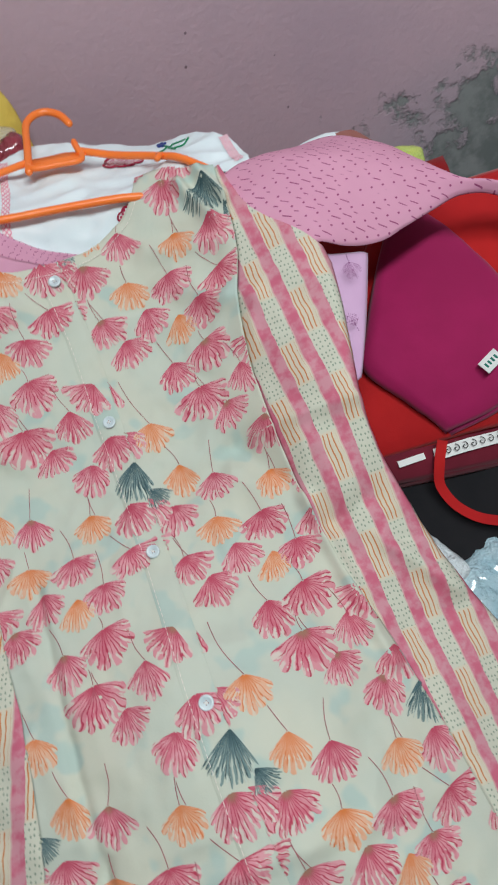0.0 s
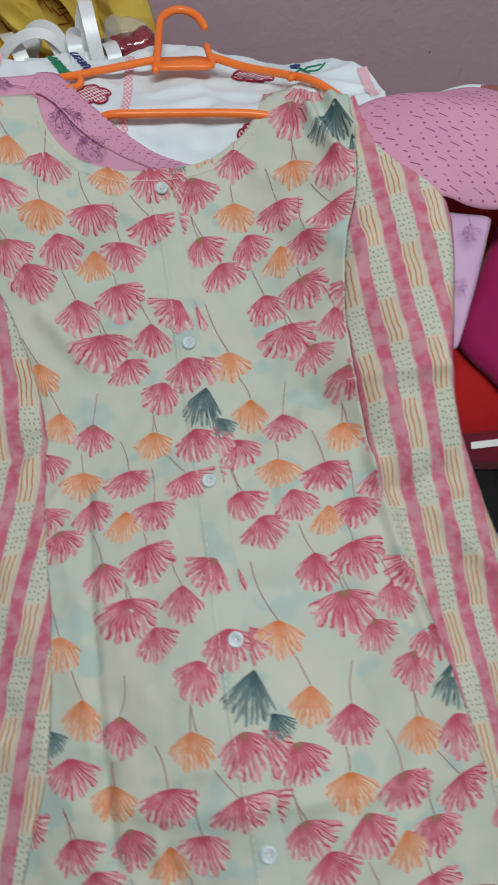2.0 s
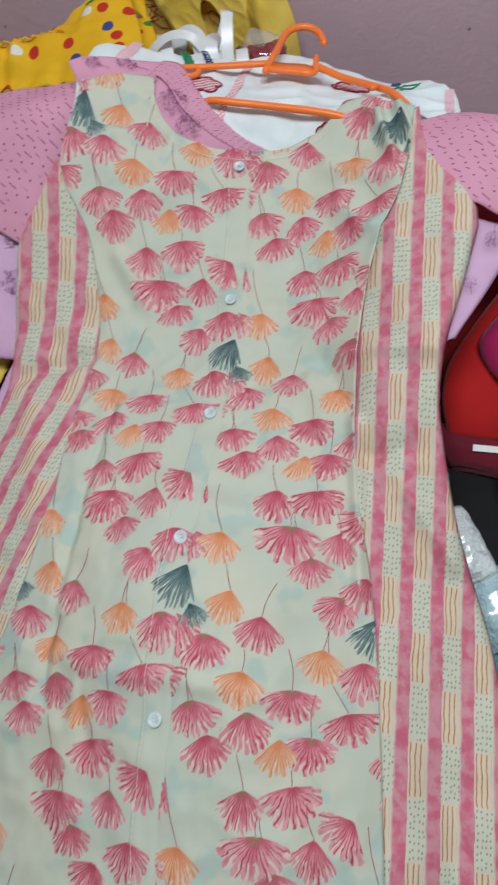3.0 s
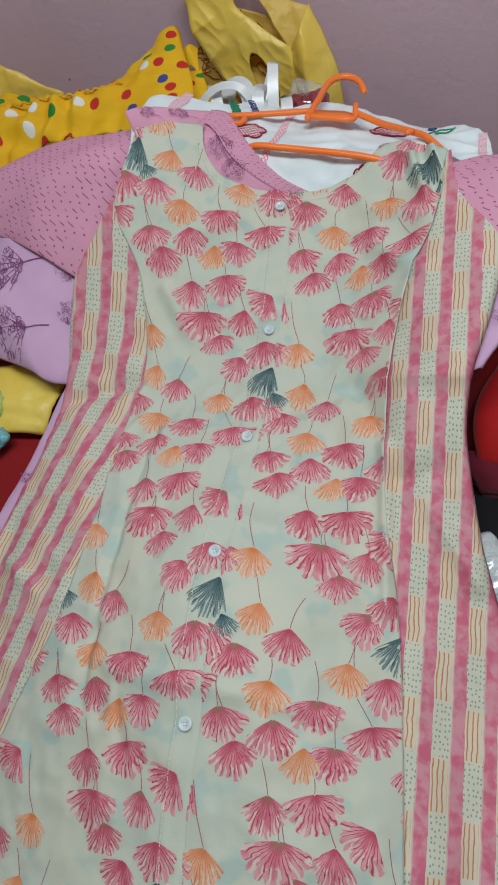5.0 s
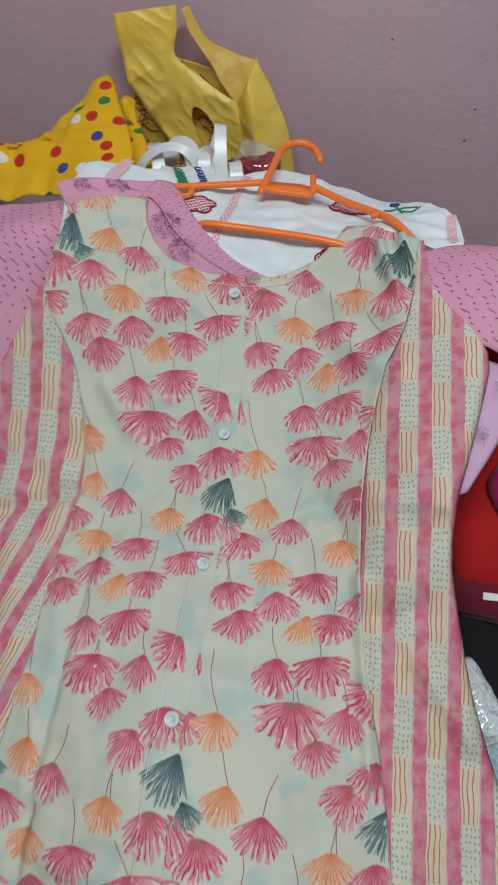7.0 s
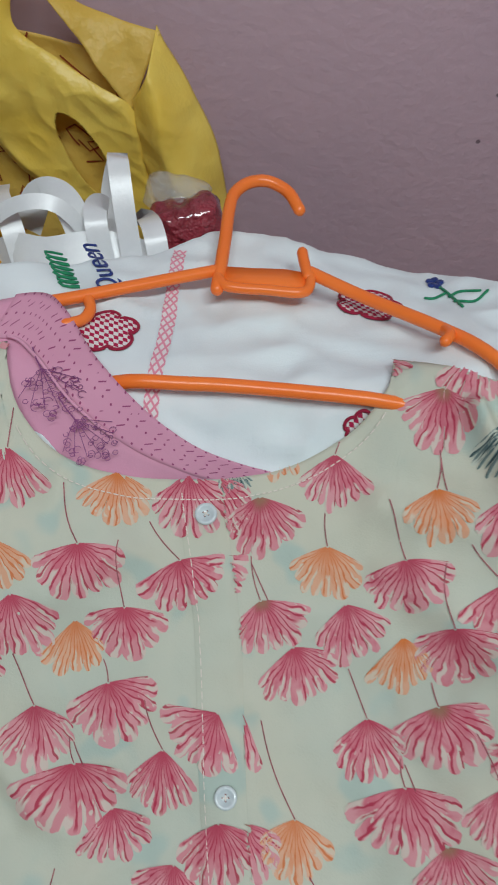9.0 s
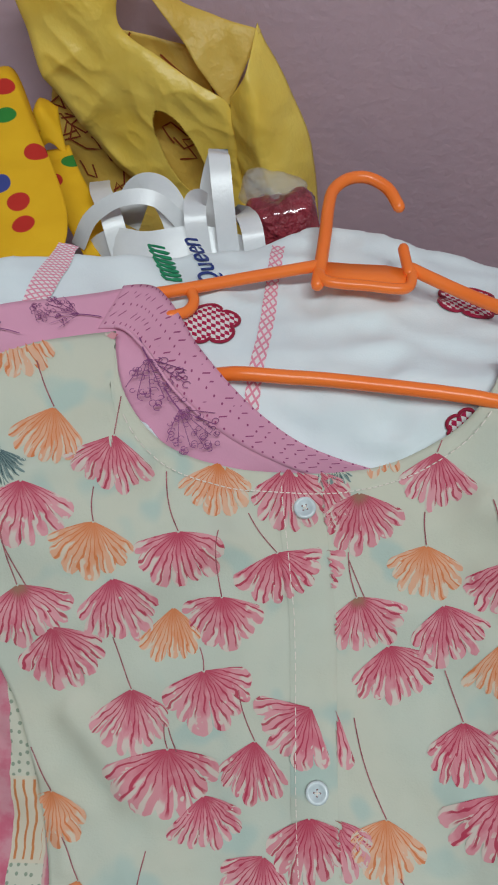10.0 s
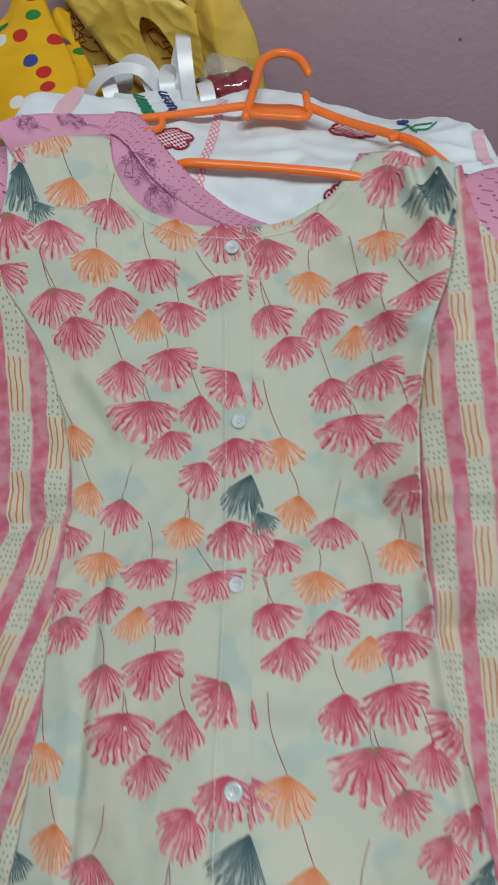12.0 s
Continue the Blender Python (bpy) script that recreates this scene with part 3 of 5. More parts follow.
def side_panel(edge, seam, top, left):
    nu, nv = 34, 230
    rows, uvs = [], []
    for i in range(nu):
        row, uv = [], []
        for j in range(nv):
            a, b = i / (nu - 1), j / (nv - 1)
            v = LOW + b * (top - LOW)
            e, s = along(edge, v), along(seam, v)
            u = e + a * (s - e)
            roll = 0.011 * max(0.0, 1 - a / 0.10) ** 2
            tuck = 0.0018 * max(0.0, 1 - (1 - a) / 0.08) ** 2
            row.append(on_kurta(u, v, 0.0006 - roll - tuck))
            grain = 0.85 * (u - along(GRAIN_L, v)) if left else u - along(GRAIN_R, v)
            uv.append((grain + 0.2177, v))
        rows.append(row)
        uvs.append(uv)
    return part("side_panel", grid_mesh(rows, uvs), STRIPES, kurta, "side panel with pink bands, dots and thin lines", thick=0.0012)


front = front_panel()
side_panel(EDGE_L, SEAM_L, 0.250, True)
side_panel(EDGE_R, SEAM_R, 0.334, False)


def placket():
    rows, uvs = [], []
    for i in range(9):
        row, uv = [], []
        for j in range(230):
            v = -0.58 + (NECK_LOW - 0.001 + 0.58) * j / 229
            u = along(PLACKET, v) - 0.0255 * (1 - i / 8)
            h = 0.0018 if 0 < i < 8 else 0.0005
            v = min(v, neck_top(u) - 0.0005)
            row.append(on_kurta(u, v, h))
            uv.append((u + 0.4, v))
        rows.append(row)
        uvs.append(uv)
    part("placket", grid_mesh(rows, uvs), CREAM, kurta, "overlapping button placket")


placket()


def stitches():
    bm = bmesh.new()
    for off in (0.0225,):
        for k in range(150):
            v = 0.295 - k * 0.0058
            if v < -0.57:
                break
            merge(bm, strip([on_kurta(along(PLACKET, q) - off, q, 0.0026) for q in (v, v - 0.002, v - 0.004)], 0.0005))
    for k in range(62):
        u = NECK_MID - 0.099 + k * 0.0032
        merge(bm, strip([on_kurta(q, neck_top(q) - 0.0115, 0.0026) for q in (u, u + 0.0011, u + 0.0022)], 0.0006))
    part("stitching", bm, THREAD, front, "pale stitching thread")


stitches()


def button(u, v, turn):
    c = on_kurta(u, v, 0.0042)
    frame_ = Matrix.Translation(c) @ LAY.to_3x3().to_4x4() @ Matrix.Rotation(turn, 4, "Z")
    bm = bmesh.new()
    profile = ((0.0, 0.0004), (0.0036, 0.0004), (0.0042, 0.0013), (0.0056, 0.0015), (0.0062, 0.0008), (0.0062, -0.0006))
    rings = []
    for r, z in profile[1:]:
        rings.append([bm.verts.new(frame_ @ Vector((r * math.cos(q), r * math.sin(q), z))) for q in [2 * math.pi * k / 24 for k in range(24)]])
    bm.faces.new(rings[0])
    for a, b in zip(rings, rings[1:]):
        for k in range(24):
            bm.faces.new((a[k], a[(k + 1) % 24], b[(k + 1) % 24], b[k]))
    bmesh.ops.recalc_face_normals(bm, faces=bm.faces)
    ob = part("button", bm, PEARL, kurta, "small round pearly shell button")
    holes = bmesh.new()
    for x, y in ((-1, -1), (-1, 1), (1, -1), (1, 1)):
        bmesh.ops.create_circle(holes, cap_ends=True, segments=8, radius=0.00055, matrix=frame_ @ Matrix.Translation((x * 0.0011, y * 0.0011, 0.0007)))
    part("holes", holes, MAROON, ob)
    cross = bmesh.new()
    for s in (-1, 1):
        merge(cross, strip([frame_ @ Vector((-0.0011, -0.0011 * s, 0.001)), frame_ @ Vector((0, 0, 0.0013)), frame_ @ Vector((0.0011, 0.0011 * s, 0.001))], 0.0006))
    part("thread", cross, THREAD, ob)


for bu, bv, turn in ((-0.018, 0.284, 0.3), (-0.009, 0.1365, 0.8), (-0.0015, -0.002, 0.1), (0.0115, -0.140, 0.5), (0.0195, -0.2925, 0.2), (0.027, -0.425, 0.9)):
    button(bu, bv, turn)

# the print repeats on a lattice; each flower of the repeat: its place, its length down the middle and along both sides, and the angles of its sides
ACROSS, DOWN = Vector((0.1815, -0.0146)), Vector((0.0173, -0.2538))
PINK_HIGH = (
    (-0.1092, 0.5274, 0.0274, 0.0253, 0.0214, -63, 76),
    (-0.0561, 0.5158, 0.0245, 0.0286, 0.0243, -53, 91),
    (-0.1438, 0.5054, 0.0305, 0.0256, 0.0234, -42, 64),
    (-0.0860, 0.4926, 0.0272, 0.0182, 0.0194, -71, 74),
    (-0.1930, 0.5077, 0.0274, 0.0254, 0.0272, -44, 76),
    (-0.1747, 0.4831, 0.0294, 0.0268, 0.0232, -43, 74),
    (-0.0945, 0.4541, 0.0317, 0.0255, 0.0211, -57, 88),
    (-0.1331, 0.4463, 0.0327, 0.0236, 0.0168, -49, 59),
)
PINK_LOW = (
    (-0.1130, 0.4128, 0.0335, 0.0343, 0.0252, -65, 74),
    (-0.0353, 0.4346, 0.0302, 0.0270, 0.0308, -105, 21),
    (-0.0652, 0.4165, 0.0305, 0.0220, 0.0255, -49, 41),
    (-0.0921, 0.3869, 0.0260, 0.0265, 0.0215, -41, 72),
    (-0.0332, 0.3782, 0.0319, 0.0254, 0.0198, -56, 68),
    (-0.0565, 0.3577, 0.0320, 0.0221, 0.0139, -71, 48),
    (-0.1257, 0.3279, 0.0291, 0.0245, 0.0256, -53, 47),
    (-0.0302, 0.3053, 0.0343, 0.0205, 0.0213, -53, 67),
    (-0.1724, 0.3072, 0.0303, 0.0221, 0.0244, -55, 65),
)
ORANGE_AT = (
    (-0.1529, 0.5353, 0.0271, 0.0225, 0.0218, -62, 58),
    (-0.1121, 0.4884, 0.0268, 0.0282, 0.0173, -41, 48),
    (-0.1734, 0.3945, 0.0294, 0.0199, 0.0216, -61, 54),
    (-0.1557, 0.3449, 0.0297, 0.0232, 0.0193, -53, 40),
    (-0.0697, 0.3099, 0.0288, 0.0215, 0.0190, -53, 58),
)
SLATE_AT = (
    (-0.0157, 0.3465, 0.0437, 0.0376, 0.0317, -50, 9),
    (-0.0076, 0.3144, 0.0225, 0.0208, 0.0204, -10, 59),
)
# how the lying cloth is pulled out of its straight grain: powers of u and v, and the shift across and along
PULL = ((2, 0, 0.0092, 0.0081), (1, 1, 0.0034, 0.0030), (0, 2, -0.0194, 0.0075), (3, 0, 0.0089, -0.0057), (2, 1, -0.0012, 0.0037), (1, 2, 0.0031, -0.0128), (0, 3, 0.0012, -0.0041), (0, 4, 0.0157, -0.0047), (2, 2, -0.0050, 0.0104))
# stems that rise from some heads: length, lean to the side, and how many
STEMS = {PINK_HIGH[0]: (0.032, -0.25, 1), PINK_HIGH[1]: (0.020, -0.8, 1), PINK_HIGH[3]: (0.034, -0.05, 1), PINK_HIGH[4]: (0.024, -0.2, 2), PINK_HIGH[6]: (0.012, -0.2, 1),
         PINK_HIGH[7]: (0.026, -0.35, 1), PINK_LOW[0]: (0.014, -0.1, 2), PINK_LOW[2]: (0.026, -0.35, 1), PINK_LOW[6]: (0.030, 0.2, 1), ORANGE_AT[0]: (0.018, -0.05, 1),
         ORANGE_AT[2]: (0.050, -0.35, 1), ORANGE_AT[3]: (0.022, -0.4, 1), ORANGE_AT[4]: (0.020, 0.1, 2)}
UNDERLAP = 0.013  # how far the print of the lower flap lies off that of the upper one


def pulled(p):
    """Where a place of the straight grain lies on the heap."""
    u, v = p
    for _k in range(12):
        a, b = min(max(u, -0.25), 0.25) / 0.2, min(max(v, -0.46), 0.36) / 0.3
        u, v = (p[k] - sum(row[2 + k] * a ** row[0] * b ** row[1] for row in PULL) for k in (0, 1))
    return u, v


def flower(bm, layer, u, v, shape, rng, feather, inside):
    """A fan of petals hanging from its stem: a sheet of rounded fingers, slit between them, laid on the cloth."""
    size, left, right = ((0.98 if feather else 1.10) * r for r in shape[:3])
    turn0, turn1 = (shape[3] - 6, shape[4] + 16) if feather else (1.13 * shape[3], 1.13 * shape[4])
    flare = 0.10
    rings = (0.03, 0.22, 0.40, 0.54, 0.66, 0.77, 0.87, 0.95, 1.0)
    fingers, columns = [], 0
    while columns < 58:
        wide = rng.randint(3, 5) if feather else rng.randint(6, 11)
        fingers.append((wide, rng.uniform(0.90, 1.05), rng.uniform(0.25, 0.60) if feather else rng.choice((rng.uniform(0.64, 0.84), rng.uniform(0.82, 0.97), 1.1, 1.1))))
        columns += wide
    lines, slit, at = [], [], 0
    for wide, far, deep in fingers:
        for k in range(wide + 1):
            t = (at + k - (0.35 if k == wide else 0.0)) / columns
            angle = radians(turn0 + (turn1 - turn0) * min(t, 1.0))
            side = min(1.0, abs(angle / radians(turn0 if angle < 0 else turn1)))
            base = size + ((left if angle < 0 else right) - size) * side ** 1.6
            tip = 1.0 - 0.13 * abs(2 * k / wide - 1) ** 2.6
            e = base * far * tip * rng.uniform(0.975, 1.0)
            bent = [max(-1.75, min(1.75, angle * (1 + flare * (1 - r) ** 1.3))) for r in rings]
            lines.append([(u + e * r * math.sin(q), v - e * r * math.cos(q), 2 * t - 1, r) for r, q in zip(rings, bent)])
            slit.append(deep if k == wide else None)
        at += wide
    vs = {}
    for i in range(len(lines) - 1):
        for j in range(len(rings) - 1):
            if slit[i] is not None and rings[j + 1] > slit[i]:
                continue
            quad = ((i, j), (i, j + 1), (i + 1, j + 1), (i + 1, j))
            cu, cv = (sum(lines[a][b][k] for a, b in quad) / 4 for k in (0, 1))
            if not inside(cu, cv):
                continue
            for key in quad:
                if key not in vs:
                    a, b = lines[key[0]][key[1]][:2]
                    vs[key] = bm.verts.new(on_kurta(a, b, 0.0005 + placket_over(a, b)))
            f = bm.faces.new([vs[key] for key in quad])
            for loop, key in zip(f.loops, quad):
                loop[layer].uv = lines[key[0]][key[1]][2:]


def stem(bm, u, v, length, lean, bend, inside, width=0.00065):
    """A thin stem rising from a flower's head."""
    keep = []
    for s in [k / 9 for k in range(10)]:
        p = (u + length * (lean * s + bend * math.sin(math.pi * s)), v + length * s)
        if not inside(*p):
            break
        keep.append(on_kurta(*p, 0.0008 + placket_over(*p)))
    if len(keep) > 1:
        merge(bm, strip(keep, width))


def flower_print():
    rng = random.Random(7)
    for name, shapes, material in (("pink_flower", PINK_HIGH + PINK_LOW, PINK_INK), ("orange_flower", ORANGE_AT, ORANGE_INK), ("slate_flower", SLATE_AT, TEAL_INK)):
        for i, j, shape in itertools.product(range(-1, 3), range(-1, 5), shapes):
            u, v = pulled(Vector(shape[:2]) + ACROSS * i + DOWN * j)
            if not (-0.45 < u < 0.36 and LOW - 0.06 < v < 0.42):
                continue
            seed = rng.random()
            above = u < along(PLACKET, v) + 0.006
            whole = material is TEAL_INK
            for upper, shift in (((True, 0.0), (False, UNDERLAP)) if above and not whole else ((above, 0.0),)):
                def inside(a, b):
                    return in_front(a, b) and (whole or (a < along(PLACKET, b)) == upper)
                bm = bmesh.new()
                layer = bm.loops.layers.uv.new("fabric")
                flower(bm, layer, u + shift, v, shape[2:], random.Random(seed), whole, inside)
                if bm.faces:
                    part(name, bm, material, front)
                else:
                    bm.free()
                if shape in STEMS and upper == above:
                    length, lean, count = STEMS[shape]
                    bm = bmesh.new()
                    for k in range(count):
                        stem(bm, u + 0.005 * k, v - 0.0015 * k, length * (1 - 0.1 * k), lean - 0.25 * k, 0.08 * rng.uniform(-1, 1), inside)
                    if bm.faces:
                        part("stem", bm, STEM_INK, front)
                    else:
                        bm.free()


flower_print()

# ---- the pink kurta under it ----
pink = thing("pink_kurta", lay(0, 0, -0.02), "pink and lilac cotton kurta with dash print, under the floral one", "kurta")


def d3(u, v, over=0.0):
    return (u, v, drape(u, v) + over)


def tree_motif(u, v, size, lean, place, rng):
    """A thin trunk that branches into a crown of small loops."""
    bm = bmesh.new()
    ca, sa = math.cos(lean), math.sin(lean)

    def put(x, y):
        return place(u + x * ca - y * sa, v + x * sa + y * ca)
    w = size * 0.018
    merge(bm, strip([put(0, -size * 1.15), put(size * 0.02, -size * 0.8), put(0, -size * 0.5)], w * 2.0))
    for k in range(7):
        a = radians(-60 + 20 * k)
        merge(bm, strip([put(0, -size * 0.5), put(size * 0.35 * math.sin(a), -size * 0.5 + size * 0.4 * math.cos(a)), put(size * 0.75 * math.sin(a * 1.15), -size * 0.45 + size * 0.9 * math.cos(a))], w))
    for _ in range(46):
        a, r = rng.uniform(0, 2 * math.pi), size * 0.62 * math.sqrt(rng.random())
        x, y, q = r * math.sin(a), size * 0.16 + r * math.cos(a), size * rng.uniform(0.055, 0.10)
        s, turn = rng.choice((0.75, 0.9)), rng.uniform(0, 6.28)
        merge(bm, strip([put(x + q * math.cos(turn + s * 6.28 * i / 8), y + q * 0.8 * math.sin(turn + s * 6.28 * i / 8)) for i in range(9)], w))
    return bm


def sleeve(name, lines, material, nu, nv, seed, label, big=0.005, roll=0.004):
    return part(name, loft(lines, nu, nv, seed, big, 0.0015, 13.0, roll), material, pink, label, thick=0.0014)


sleeve("sleeve", (((-0.150, 0.345, 0.050), (-0.180, 0.29, 0.050), (-0.200, 0.235, 0.036), (-0.238, 0.170, 0.010)),
                  ((-0.210, 0.362, 0.076), (-0.222, 0.30, 0.094), (-0.240, 0.235, 0.066), (-0.262, 0.176, 0.034)),
                  ((-0.273, 0.363, 0.070), (-0.290, 0.300, 0.088), (-0.305, 0.245, 0.076), (-0.320, 0.198, 0.055)),
                  ((-0.355, 0.357, 0.054), (-0.360, 0.310, 0.074), (-0.368, 0.262, 0.062), (-0.372, 0.222, 0.040)),
                  ((-0.434, 0.337, 0.026), (-0.440, 0.310, 0.044), (-0.442, 0.275, 0.040), (-0.440, 0.245, 0.022)),
                  ((-0.520, 0.305, -0.030), (-0.520, 0.290, -0.012), (-0.520, 0.270, -0.014), (-0.510, 0.250, -0.030))), DASHES, 80, 60, 2.0, "short pink sleeve with dash print", 0.010)
cuff_lines = (((-0.228, 0.190, 0.012), (-0.300, 0.210, 0.042), (-0.385, 0.238, 0.034), (-0.500, 0.260, -0.020)),
              ((-0.240, 0.112, -0.018), (-0.307, 0.120, 0.016), (-0.370, 0.134, 0.022), (-0.490, 0.160, -0.030)),
              ((-0.250, 0.060, -0.034), (-0.285, 0.054, -0.020), (-0.330, 0.070, -0.014), (-0.480, 0.110, -0.040)))
cuff = sleeve("cuff", cuff_lines, LILAC, 60, 44, 6.0, "lilac cuff printed with plum trees")
sleeve("sleeve", (((0.158, 0.335, 0.048), (0.205, 0.354, 0.032), (0.250, 0.366, 0.018), (0.305, 0.372, 0.010), (0.345, 0.350, 0.010), (0.375, 0.312, 0.013), (0.404, 0.258, 0.018), (0.450, 0.246, 0.010), (0.520, 0.22, -0.03)),
                  ((0.165, 0.290, 0.054), (0.215, 0.300, 0.066), (0.255, 0.305, 0.062), (0.300, 0.300, 0.054), (0.340, 0.288, 0.050), (0.375, 0.270, 0.047), (0.404, 0.250, 0.041), (0.450, 0.232, 0.030), (0.520, 0.205, 0.0)),
                  ((0.205, 0.225, 0.060), (0.235, 0.218, 0.066), (0.262, 0.212, 0.054), (0.295, 0.211, 0.046), (0.330, 0.220, 0.044), (0.362, 0.230, 0.040), (0.398, 0.239, 0.034), (0.447, 0.225, 0.020), (0.520, 0.19, -0.01))), DASHES, 80, 44, 8.0, "short pink sleeve with dash print", 0.007)
body_l = loft(([d3(-0.225, 0.06, -0.012), d3(-0.24, -0.06, -0.012), d3(-0.255, -0.14, -0.012), d3(-0.28, -0.26, -0.012), d3(-0.34, -0.5, -0.012)],
               [d3(-0.262, 0.065, -0.010), d3(-0.286, -0.04, -0.012), d3(-0.306, -0.11, -0.013), d3(-0.328, -0.19, -0.014), d3(-0.42, -0.5, -0.02)]), 60, 14, 3.0, 0.003, 0.001, 14.0, 0.010)
side_l = part("side_panel", body_l, LILAC, pink, "lilac side with plum tree print", thick=0.0014)
body_r = loft(([d3(0.205, 0.225, -0.012), d3(0.205, 0.15, -0.012), d3(0.20, 0.07, -0.012)], [d3(0.284, 0.208, -0.024), d3(0.256, 0.140, -0.020), d3(0.230, 0.085, -0.014)]), 40, 20, 4.0, 0.003, 0.001, 14.0, 0.004)
side_r = part("side_panel", body_r, LILAC, pink, "lilac side with plum tree print", thick=0.0014)

NECK_OUT = ((-0.205, 0.350), (-0.178, 0.376), (-0.147, 0.394), (-0.116, 0.411), (-0.10, 0.401), (-0.078, 0.367), (-0.051, 0.338), (-0.021, 0.319), (0.02, 0.309), (0.06, 0.304))
NECK_IN = ((-0.190, 0.325), (-0.172, 0.325), (-0.155, 0.325), (-0.138, 0.325), (-0.122, 0.312), (-0.104, 0.300), (-0.075, 0.292), (-0.03, 0.286), (0.02, 0.286), (0.06, 0.290))


def back_neck():
    a, b = smooth_curve(NECK_OUT, 90), smooth_curve(NECK_IN, 90)

    def rows(lo, hi, t0, t1, n, over):
        out, uvs = [], []
        for i in range(lo, hi):
            row, uv = [], []
            for j in range(n):
                t = t0 + (t1 - t0) * j / (n - 1)
                p = a[i] * (1 - t) + b[i] * t
                tuck = 0.0065 * min(1.0, t * 1.6) + 0.012 * min(1.0, max(0.0, (p[0] + 0.035) / 0.06)) + 0.014 * max(0.0, t - 0.4)
                row.append(lay(p[0], p[1], drape(p[0], p[1]) + over - tuck + wrinkle(p[0], p[1], 2.0, 0.002, 0.0006, 20.0)))
                uv.append((i * 0.0075, 0.004 + t * 0.085) if over > 0.003 else (p[0], p[1]))
            out.append(row)
            uvs.append(uv)
        return grid_mesh(out, uvs)
    panel = part("back_panel", rows(0, 82, 0.0, 1.0, 16, 0.0026), ROSE, pink, "rose inner back with plum tree print", thick=0.0012)
    part("neck_band", rows(26, 82, -0.015, 0.40, 9, 0.0038), DASHES, pink, "pink neck band with dashes and dots", thick=0.0012)
    piping = [a[i] * 0.6 + b[i] * 0.4 for i in range(30, 58)]
    part("piping", tube([lay(p[0], p[1], drape(p[0], p[1]) + 0.0016) for p in piping], 0.0011, 6), ROSE, pink)
    rng = random.Random(3)

    def on(u, v):
        return lay(u, v, drape(u, v) + 0.0050 - 0.0065 * 0.35 + wrinkle(u, v, 2.0, 0.002, 0.0006, 20.0))
    for u, v, s, lean in ((-0.152, 0.379, 0.017, 1.7), (-0.099, 0.346, 0.024, -2.7), (-0.080, 0.322, 0.022, -2.5), (-0.182, 0.360, 0.014, 1.5)):
        part("tree_print", tree_motif(u, v, s, lean, on, rng), TREE_INK, panel)
    return panel


back_neck()


def cuff_trees():
    rng = random.Random(5)
    lines = [smooth_curve(c, 120) for c in cuff_lines]
    sheet = np.array([p for i in range(120) for p in smooth_curve([line[i] for line in lines], 90)])

    def spot(u, v):
        d = (sheet[:, 0] - u) ** 2 + (sheet[:, 1] - v) ** 2
        near = np.argsort(d)[:4]
        return lay(u, v, float(sheet[near, 2].mean()) + wrinkle(u, v, 6.0, 0.005, 0.0015, 13.0) + 0.0016)
    for u, v, s, lean in ((-0.352, 0.178, 0.046, 1.9), (-0.335, 0.100, 0.044, 1.9), (-0.430, 0.150, 0.044, 1.7), (-0.262, 0.135, 0.024, 1.4), (-0.275, 0.182, 0.018, 1.2)):
        part("tree_print", tree_motif(u, v, s, lean, spot, rng), TREE_INK, cuff)

    def low(u, v):
        return lay(u, v, drape(u, v) - 0.0085 + wrinkle(u, v, 3.0, 0.003, 0.001, 14.0))
    for u, v, s in ((-0.281, -0.07, 0.012), (-0.300, -0.14, 0.012)):
        part("tree_print", tree_motif(u, v, s, 0.4, low, rng), TREE_INK, side_l)

    def right(u, v):
        return lay(u, v, drape(u, v) - 0.0085 + wrinkle(u, v, 4.0, 0.003, 0.001, 14.0))
    for u, v, s, lean in ((0.256, 0.186, 0.014, 3.1), (0.238, 0.135, 0.010, 0.2)):
        part("tree_print", tree_motif(u, v, s, lean, right, rng), TREE_INK, side_r)


cuff_trees()

# ---- the white embroidered garment ----
WHITE_TOP = ((-0.20, 0.425), (-0.17, 0.437), (-0.128, 0.456), (-0.10, 0.467), (-0.064, 0.482), (-0.035, 0.506), (-0.019, 0.515), (0.021, 0.514), (0.049, 0.507), (0.111, 0.499), (0.14, 0.486), (0.170, 0.461), (0.195, 0.436), (0.207, 0.415), (0.213, 0.38))
white = thing("white_shirt", lay(0, 0.4, -0.02), "white cotton shirt with gingham trim and embroidery, under the kurtas", "shirt")


def white_h(u, v):
    k = min(1.0, max(0.0, (u - 0.125) / 0.07))
    k = k * k * (3 - 2 * k)
    base = (drape(u, v) - 0.009) * (1 - k) + (0.014 - 0.38 * (v - 0.36)) * k
    open_part = max(min(1.0, max(0.0, (u + 0.070) / 0.04)), min(1.0, max(0.0, (v - 0.385) / 0.03)))  # pressed flat under the neck band
    return base + 0.0060 * noise.noise(Vector((u * 20, v * 24, 9.0))) + 0.0024 * noise.noise(Vector((u * 60, v * 60, 3.0))) + 0.0085 * open_part * (0.25 - abs(noise.noise(Vector((u * 26 + v * 14, v * 34 - u * 9, 12.0)))))


def white_at(u, v, over=0.0):
    return lay(u, v, white_h(u, v) + over)


